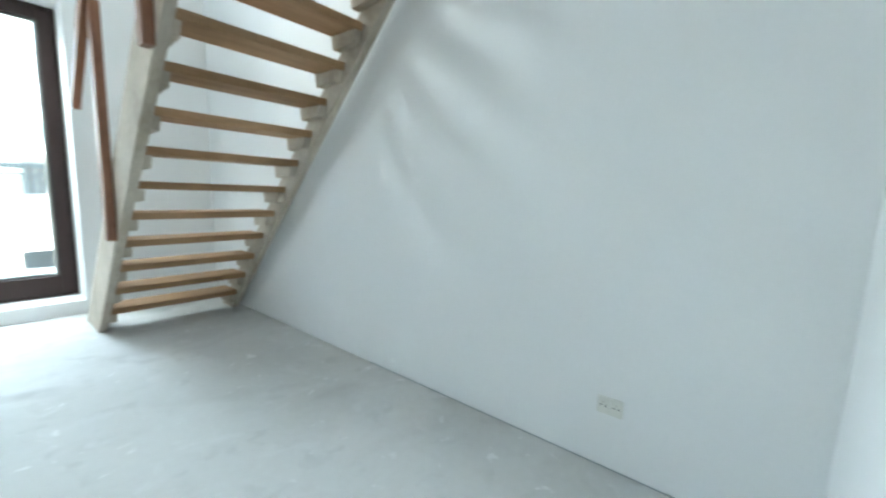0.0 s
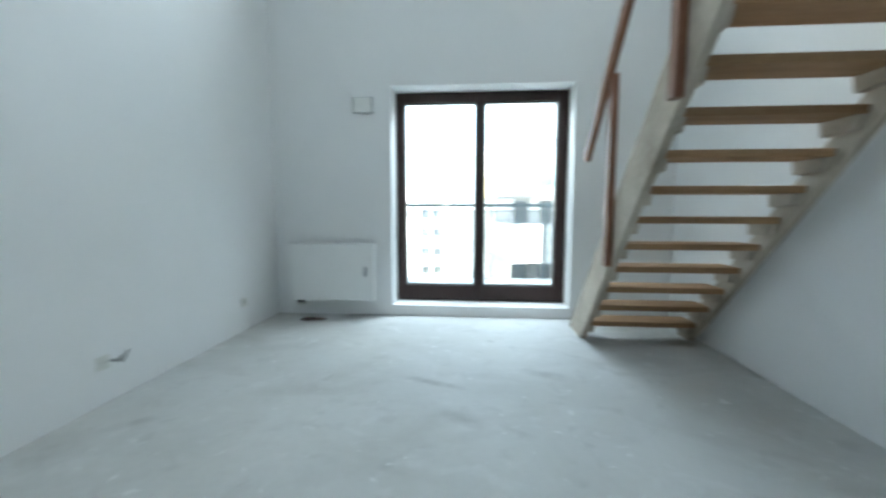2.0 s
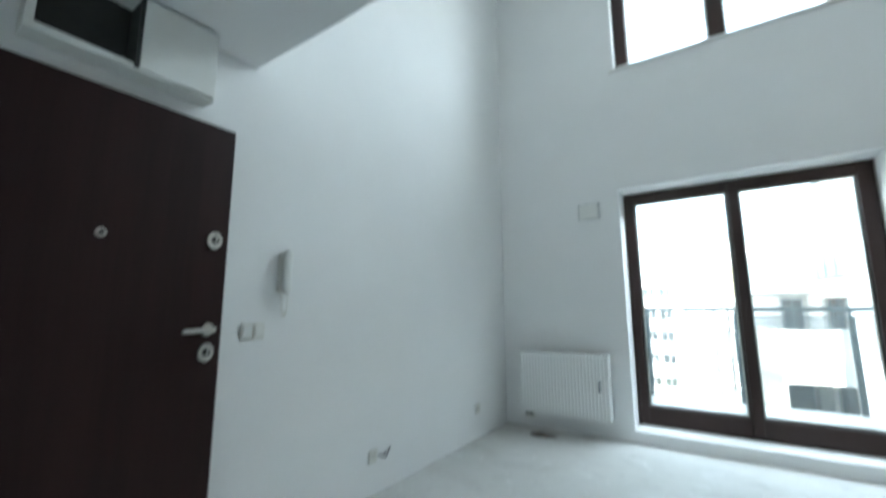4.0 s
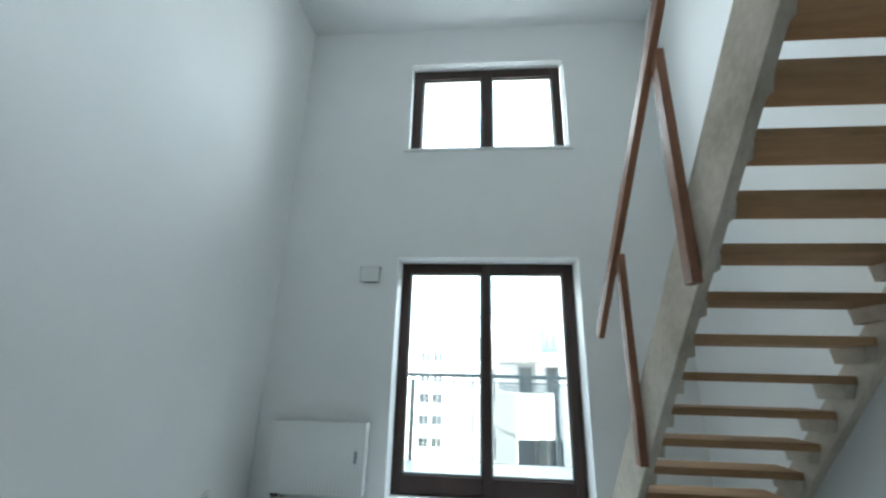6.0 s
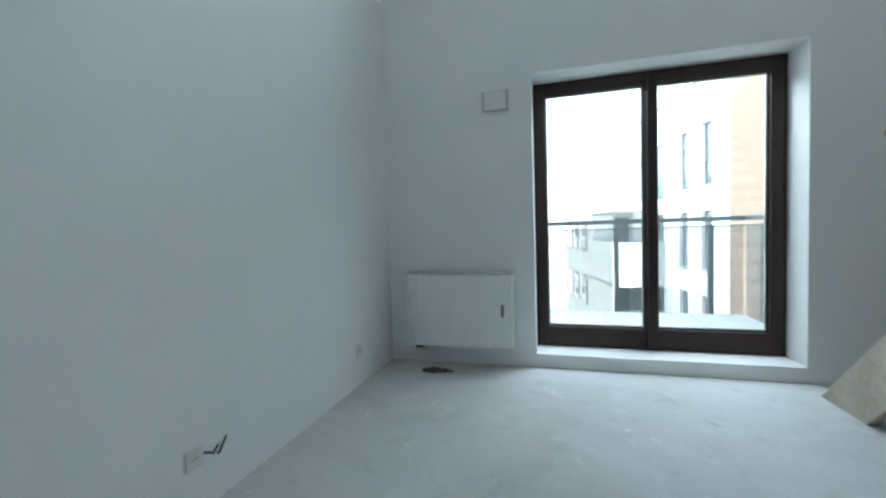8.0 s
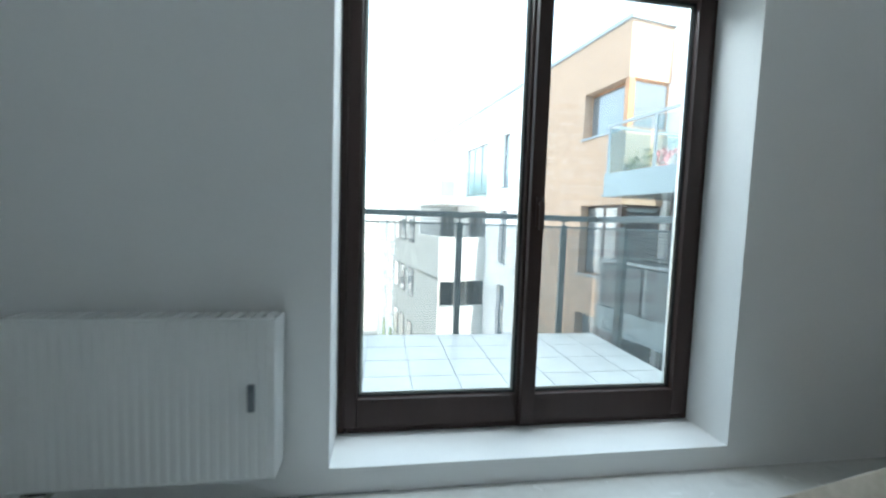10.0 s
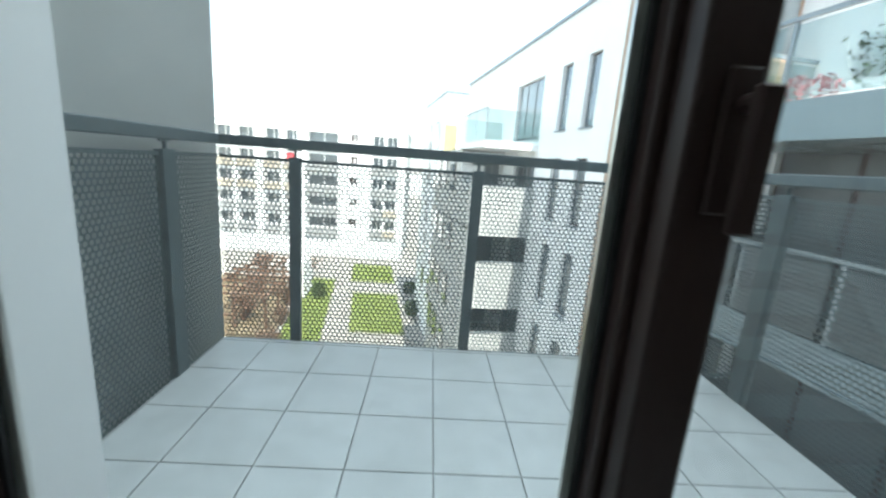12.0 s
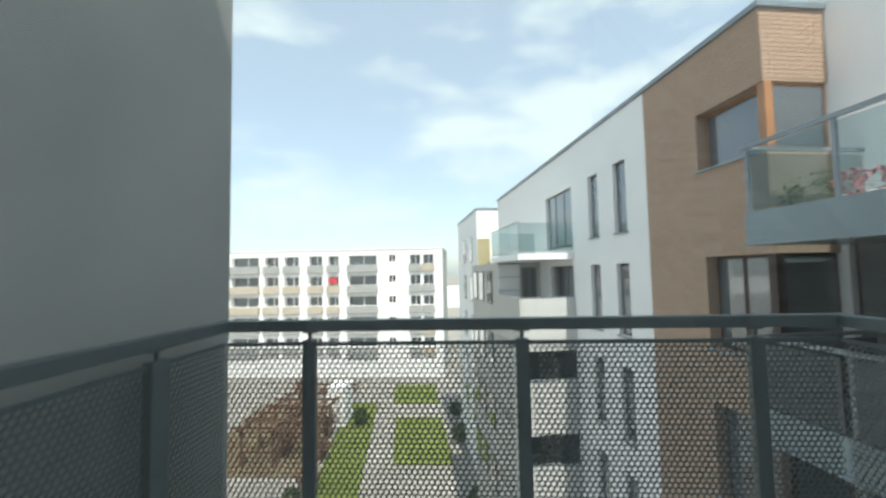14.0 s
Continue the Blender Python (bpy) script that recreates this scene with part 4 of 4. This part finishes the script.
# ---- recessed white wall beside the brick bay, with the neighbours' balconies ----
near = wing_house("white rendered recessed wall with neighbours' balconies")
NX = WX + RET
n_holes = [(2.6, 4.4, 0.55, 2.75)] + [(-0.55, 5.7, 0.45 - STOREY * k, 3.2 - STOREY * k) for k in range(1, 4)]
wall_with_holes("wall", near, WHITERENDER, -0.6, BU0 + 0.3, GW, ROOF + 0.5, n_holes, x=NX + 0.002, label="white rendered wall")
for h in n_holes:
    opening_window(near, h[0], h[1], h[2], h[3], DARKWOOD, 1 if h[0] > 0 else 4, x=NX, sill=False, pane=DARKPANE if h[0] > 0 else SHADEPANE)


def glazed_balcony(zs, label, panel, panel_name, slab):
    """A neighbour's balcony: sheet-metal fascia, glass parapet, posts and handrail."""
    t = thing("neighbour_balcony", label, "balcony", "neighbour balconies", at=WING)
    x0, x1, y0, y1 = 5.10, 7.14, 0.6, 5.42
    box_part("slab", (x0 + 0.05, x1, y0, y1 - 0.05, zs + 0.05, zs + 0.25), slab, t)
    box_part("fascia", (x0, x0 + 0.045, y0, y1, zs, zs + 0.44), BLUEPANEL, t, "blue-grey panel fascia")
    box_part("fascia", (x0 + 0.046, x1, y1 - 0.045, y1, zs, zs + 0.44), BLUEPANEL, t, "blue-grey panel fascia")
    box_part("drip_edge", (x0 - 0.03, x1, y0, y1 + 0.02, zs - 0.05, zs - 0.002), BLUEPANEL, t)
    n = 4
    for k in range(n):
        a, b = y1 - (y1 - y0) * (k + 1) / n, y1 - (y1 - y0) * k / n
        box_part(panel_name, (x0 + 0.015, x0 + 0.025, a + 0.05, b - 0.05, zs + 0.46, zs + 1.34), panel, t)
        box_part("post", (x0 + 0.01, x0 + 0.05, b - 0.09, b - 0.04, zs + 0.442, zs + 1.38), SHEETMETAL, t)
    box_part(panel_name, (x0 + 0.10, x1 - 0.02, y1 - 0.03, y1 - 0.02, zs + 0.46, zs + 1.34), panel, t)
    box_part("handrail", (x0 - 0.005, x0 + 0.055, y0, y1, zs + 1.385, zs + 1.44), SHEETMETAL, t)
    box_part("handrail", (x0 + 0.056, x1, y1 - 0.055, y1, zs + 1.385, zs + 1.44), SHEETMETAL, t)
    return t


DARKPANEL = mat("dark_grey_panel", (0.05, 0.06, 0.067), (0.075, 0.086, 0.093), 0.4, scale=1.5, fine=30, bump=0.0)
# Dark copy for the lower slabs: shade from the balcony above, as colour.
SHADED_SLAB = mat("slab_with_painted_shade", (0.10, 0.105, 0.105), (0.15, 0.155, 0.155), 0.9, scale=2, fine=40, bump=0.1, spec=0.2)
BALGLASS = glass_mat("parapet_glass", (0.76, 0.83, 0.84), gloss=0.7)
for k, lab in enumerate(("neighbour's balcony with glass parapet and plants", "neighbour's balcony with closed dark grey parapet", "neighbour's lower balcony with closed dark grey parapet")):
    glazed_balcony(0.357 - STOREY * k, lab, DARKPANEL if k else BALGLASS, "parapet_panel" if k else "glass_panel", SHADED_SLAB if k else WHITERENDER)


def potted_plant(x, y, z, r, h, leaf, label, seed):
    """A tapered pot with a clump of many small leaves."""
    rs = random.Random(seed)
    t = thing("potted_plant", label, "plant", "balcony plants", at=WING)
    bm = bmesh.new()
    add_tube(bm, (x, y, z), (x, y, z + 0.2), 0.09, 0.12, 14)
    part("pot", bm, BARK, t)
    bm = bmesh.new()
    for _ in range(90):
        p = Vector((rs.gauss(0, r * 0.5), rs.gauss(0, r * 0.5), rs.uniform(0, h)))
        q = Euler((rs.uniform(-1, 1), rs.uniform(-1, 1), rs.uniform(0, 6))).to_matrix()
        s = rs.uniform(0.03, 0.06)
        vs = [bm.verts.new(Vector((x, y, z + 0.18)) + p + q @ Vector(c)) for c in ((-s, 0, 0), (0, -s * 0.4, 0.006), (s, 0, 0), (0, s * 0.4, 0.006))]
        bm.faces.new(vs)
    part("leaves", bm, leaf, t)


PLZ = 0.357 + 0.25
for y, r, h, lf, lab in ((4.55, 0.18, 0.42, LEAF, "green leafy balcony plant in brown pot"), (4.2, 0.16, 0.34, FLOWER, "pink flowering balcony plant in brown pot"), (3.85, 0.14, 0.3, FLOWER, "pink flowering balcony plant in brown pot"), (3.45, 0.22, 0.75, LEAF, "bushy dark green balcony plant in pot"), (3.0, 0.16, 0.4, LEAF, "green leafy balcony plant in brown pot"), (4.95, 0.14, 0.3, LEAF, "green leafy balcony plant in brown pot"), (2.4, 0.2, 0.6, LEAF, "bushy dark green balcony plant in pot")):
    potted_plant(5.40, y, PLZ, r, h, lf, lab, int(y * 100))

LINEN = mat("white_linen", (0.72, 0.72, 0.70), (0.82, 0.82, 0.80), 0.9, scale=3, fine=40, bump=0.2, spec=0.1)
rack = thing("drying_rack", "white folding drying rack hung with pale towels", "drying rack", at=WING @ pose(5.75, 3.35, PLZ))
for y in (-0.5, 0.5):
    for x0, x1 in ((-0.25, 0.25), (0.25, -0.25)):
        bm = bmesh.new()
        add_tube(bm, (x0, y, 0.0), (x1, y, 0.95), 0.012, 0.012, 8)
        part("leg", bm, ENAMEL, rack)
for k in range(6):
    bm = bmesh.new()
    add_tube(bm, (-0.25 + 0.1 * k, -0.5, 0.95), (-0.25 + 0.1 * k, 0.5, 0.95), 0.006, 0.006, 6)
    part("rail", bm, ENAMEL, rack)
for x, y0, y1, drop in ((-0.25, -0.45, -0.02, 0.42), (-0.05, 0.04, 0.46, 0.5), (0.15, -0.3, 0.2, 0.36)):
    bm = bmesh.new()
    n = 8
    for side in (-1, 1):
        rings = [[bm.verts.new((x + side * (0.012 + 0.004 * math.sin(2.2 * i)) + off, y0 + (y1 - y0) * i / n, z)) for i in range(n + 1)] for off, z in ((0, 0.962), (0.006 * side, 0.962 - drop * 0.5), (0, 0.962 - drop))]
        for a, b in zip(rings, rings[1:]):
            for i in range(n):
                bm.faces.new((a[i], a[i + 1], b[i + 1], b[i]))
    part("towel", bm, LINEN, rack, "pale hanging towel")

BEIGE = mat("beige_render", (0.40, 0.35, 0.28), (0.48, 0.42, 0.34), 0.9, scale=1.5, fine=20, bump=0.1)
PALEGREY = mat("pale_grey_render", (0.30, 0.30, 0.295), (0.37, 0.37, 0.36), 0.9, scale=1.5, fine=20, bump=0.1)
# ---- far apartment block across the courtyard ----
FAR = Matrix.Translation((1.784, 54.0, 2.75)) @ Matrix(((0, -1, 0, 0), (1, 0, 0, 0), (0, 0, 1, 0), (0, 0, 0, 1)))
GF = GZ - 2.75
far = thing("apartment_building", "long white five-storey apartment block with balconies", "building", at=FAR)
bays = [(4.6, 6.0, 1), (6.4, 7.8, 1), (9.8, 10.7, 0), (12.4, 16.3, 2), (17.7, 19.2, 1), (20.0, 21.9, 1), (23.3, 25.4, 1), (26.2, 28.2, 1), (29.0, 33.0, 2), (34.4, 36.4, 1), (37.2, 39.0, 1), (40.5, 42.0, 0), (43.5, 47.0, 2)]
f_rows = [1.20 - 2.8 * k for k in range(5)]
f_holes = [(a, b, top - (1.25 if kind else 0.9), top) for a, b, kind in bays for top in f_rows]
wall_with_holes("wall", far, WHITERENDER, 3.4, 52.0, GF, 1.95, f_holes, x=0.0, thick=1.2)
box_part("roof", (-0.1, 12.0, 3.3, 52.0, 1.95, 2.1), WHITERENDER, far)
# The white block's back is grey: shade of the recesses is in its colour.
box_part("inner_wall", (1.201, 12.0, 3.4, 52.0, GF, 1.94), GREYRENDER, far, "grey back of the recessed balconies, shade put in its colour")
for (a, b, kind) in bays:
    for top in f_rows:
        z0 = top - (1.25 if kind else 0.9)
        d = 0.9 if kind else 0.2
        w = box_part("window", (d, d + 0.05, a + 0.002, b - 0.002, z0 + 0.002, top - 0.002), DARKPANE if kind else DARKWOOD, far)
        mid = (a + b) / 2
        box_part("mullion", (d - 0.06, d - 0.001, mid - 0.06, mid + 0.06, z0 + 0.002, top - 0.002), WHITERENDER, w)
        if kind:
            box_part("parapet", (-0.5 if kind == 2 else -0.3, -0.001, a - 0.15, b + 0.15, z0 - 1.0, z0 - 0.02), (PALEGREY, BEIGE, PALEGREY)[(int(a) + int(top * 3)) % 3], far)
aw = tagged(box_part("awning", (-0.342, -0.301, 17.8, 19.0, f_rows[1] - 1.0, f_rows[1] - 0.2), REDCLOTH), "red cloth screen on a far balcony", "awning")
aw.matrix_basis = FAR

structure("backdrop", [(-400, 400, 160, 161, GZ, -4.0)], WHITERENDER, "hazy pale distant skyline beyond the blocks", "backdrop")

# ---- courtyard planting and small works ----
structure("garden_wall", [(-11.3, -9.6, 36.5, 39.0, GZ, GZ + 3.6)], WHITERENDER, "white rendered garden service block", "wall")


def bare_shrub(x, y, h, seed):
    """A leafless shrub: many tapering, forking twigs from the ground."""
    rs = random.Random(seed)
    t = thing("bare_shrub", "leafless reddish brown shrub in the courtyard bed", "shrub", "bare shrubs")
    bm = bmesh.new()
    fine = bmesh.new()
    for _ in range(26):
        a = rs.uniform(0, 2 * math.pi)
        lean = rs.uniform(0.15, 0.8)
        p = Vector((x, y, GZ))
        q = p + Vector((math.cos(a) * lean * h * 0.5, math.sin(a) * lean * h * 0.5, h * rs.uniform(0.45, 0.6)))
        add_tube(bm, p, q, 0.05, 0.03, 5)
        for _ in range(5):
            e = q + Vector((rs.uniform(-0.35, 0.35) * h, rs.uniform(-0.35, 0.35) * h, rs.uniform(0.05, 0.45) * h))
            add_tube(fine, q, e, 0.028, 0.008, 4)
    part("stems", bm, BARK, t)
    part("twigs", fine, BARK, t)


for k, (x, y, h) in enumerate(((-16.5, 44, 3.0), (-19.5, 30, 3.3), (-8.6, 25.5, 1.8), (-17.0, 25, 2.4), (-11.5, 43, 2.6), (-12.6, 30.5, 2.6), (-10.6, 34.5, 2.3), (-13.8, 36.0, 2.9), (-9.4, 30.0, 1.7), (-8.8, 18.5, 1.5), (-7.6, 21.0, 1.3))):
    bare_shrub(x, y, h, 20 + k)


def pergola(x0, x1, y0, y1, h):
    """A timber pergola: posts, two long beams a side, cross rafters and a bench rail."""
    t = thing("pergola", "reddish brown timber pergola in the courtyard", "pergola")
    n = 5
    for k in range(n):
        y = y0 + (y1 - y0) * k / (n - 1)
        for x in (x0, (x0 + x1) / 2, x1):
            box_part("post", (x - 0.1, x + 0.1, y - 0.1, y + 0.1, GZ, GZ + h), BARK, t)
    for x in (x0, (x0 + x1) / 2, x1):
        box_part("beam", (x - 0.06, x + 0.06, y0 - 0.5, y1 + 0.5, GZ + h, GZ + h + 0.25), BARK, t)
    m = 8
    for k in range(m):
        y = y0 - 0.4 + (y1 - y0 + 0.8) * k / (m - 1)
        box_part("rafter", (x0 - 0.5, x1 + 0.5, y - 0.06, y + 0.06, GZ + h + 0.251, GZ + h + 0.43), BARK, t)
    for y in (y0 + 0.11, y1 - 0.15):
        box_part("rail", (x0 + 0.11, (x0 + x1) / 2 - 0.11, y - 0.03, y + 0.03, GZ + 0.9, GZ + 1.1), BARK, t)


pergola(-15.0, -10.2, 29.0, 39.5, 2.6)


def garden_fence(a, b, h):
    """A board fence between two ground points: posts and upright boards."""
    t = thing("garden_fence", "brown upright-board garden fence by the wing", "fence", "garden fences")
    a, b = Vector((*a, GZ)), Vector((*b, GZ))
    n = int((b - a).length / 0.32)
    ang = math.degrees(math.atan2(b.y - a.y, b.x - a.x))
    for k in range(n):
        p = a + (b - a) * (k + 0.5) / n
        box_part("board", (-0.145, 0.145, -0.015, 0.015, 0.05, h), BARK, t, m=pose(p.x, p.y, p.z, 0, 0, ang))
    for k in range(3):
        p = a + (b - a) * k / 2
        box_part("post", (-0.05, 0.05, 0.016, 0.11, 0, h + 0.1), BARK, t, m=pose(p.x, p.y, p.z, 0, 0, ang))


for y in (21.5, 27.0, 32.5):
    garden_fence((3.6 - 0.155 * (y - 21), y), (5.6 - 0.155 * (y - 21), y + 0.3), 1.7)


def leafy_shrub(x, y, r, seed):
    """An evergreen clump built of many small leaf blades on short stems."""
    rs = random.Random(seed)
    t = thing("evergreen_shrub", "small dark evergreen shrub beside the path", "shrub", "evergreen shrubs")
    bm = bmesh.new()
    for k in range(8):
        a = k / 8 * 2 * math.pi
        add_tube(bm, (x, y, GZ), (x + math.cos(a) * r * 0.5, y + math.sin(a) * r * 0.5, GZ + r), 0.03, 0.015, 5)
    part("stems", bm, BARK, t)
    bm = bmesh.new()
    for _ in range(420):
        d = Vector((rs.gauss(0, 1), rs.gauss(0, 1), rs.gauss(0, 1))).normalized() * r * rs.uniform(0.5, 1.05)
        c = Vector((x, y, GZ + r * 1.05)) + Vector((d.x, d.y, d.z * 0.9))
        q = Euler((rs.uniform(0, 6), rs.uniform(0, 6), rs.uniform(0, 6))).to_matrix()
        s = rs.uniform(0.08, 0.17)
        bm.faces.new([bm.verts.new(c + q @ Vector(v)) for v in ((-s, 0, 0), (0, -s * 0.5, 0.02), (s, 0, 0), (0, s * 0.5, 0.02))])
    part("foliage", bm, LEAF, t)


for k, (x, y, r) in enumerate(((0.9, 33.5, 0.8), (0.4, 39.5, 0.7), (-8.3, 37, 0.8), (2.6, 21.5, 0.7), (3.3, 19.0, 0.8), (2.2, 24.5, 0.6), (-9.0, 24.0, 0.6))):
    leafy_shrub(x, y, r, 60 + k)

# ---- balcony tiles ----
for ix in range(-3, 7):
    for iy in range(-4, 2):
        x0, x1 = 1.597 + 0.3125 * ix, 1.597 + 0.3125 * (ix + 1)
        y0, y1 = 1.39 + 0.3125 * iy, 1.39 + 0.3125 * (iy + 1)
        x0, x1, y0, y1 = max(x0, BX0), min(x1, BX1), max(y0, YO + 0.002), min(y1, BY1)
        if x1 - x0 < 0.03 or y1 - y0 < 0.03:
            continue
        bm = bmesh.new()
        add_box(bm, x0 + 0.003, x1 - 0.003, y0 + 0.003, y1 - 0.003, BZ - 0.0115, BZ)
        ob = part("tile", bm, TILE, bpy.data.objects["balcony_slab"])

# ---- bricks of the end bay ----
def brick_list(free, u_max):
    out = []
    bw, bh, joint = 0.24, 0.066, 0.010
    z, row = GW + 5.0, 0
    while z + bh < ROOF:
        u = BU0 if free == "face" else 0.0
        first = True
        while u < u_max - 0.02:
            w = bw * (0.5 if first and row % 2 else 1.0)
            first = False
            out.append((u, min(u + w, u_max), z, z + bh))
            u += w + joint
        z += bh + joint
        row += 1
    return out


def clear_of(h_list, a, b, c, d):
    return not any(a < h[1] and b > h[0] and c < h[3] and d > h[2] for h in h_list)


pieces = []
for a, b, c, d in brick_list("face", BU1 - 0.01):
    if clear_of(b_holes, a, b, c, d):
        pieces.append((WX - 0.006, WX - 0.0005, a, b, c, d))
for a, b, c, d in brick_list("return", RET):
    if clear_of([(0, RET, h[2], h[3]) for h in b_holes], a, b, c, d):
        pieces.append((WX + a, WX + b, BU0 - 0.006, BU0 - 0.0005, c, d))
pieces.sort(key=lambda p: abs((p[4] + p[5]) / 2 - 1.2) + 0.3 * abs(p[2] - BU0))
shared = {}
for p in pieces[:300]:
    size = tuple(round(v, 3) for v in (p[1] - p[0], p[3] - p[2], p[5] - p[4]))
    if size not in shared:
        bm = bmesh.new()
        add_box(bm, 0, size[0], 0, size[1], 0, size[2])
        bmesh.ops.recalc_face_normals(bm, faces=bm.faces)
        me = bpy.data.meshes.new("brick")
        bm.to_mesh(me)
        bm.free()
        me.materials.append(BRICK)
        shared[size] = me
    ob = new("brick", shared[size])
    ob.parent = brick_house
    ob.location = (p[0], p[2], p[4])
bm = bmesh.new()
for p in pieces[300:]:
    add_box(bm, *p)
rest = part("brickwork", bm, BRICK_REST, brick_house)
rest["kind"] = "stuff"
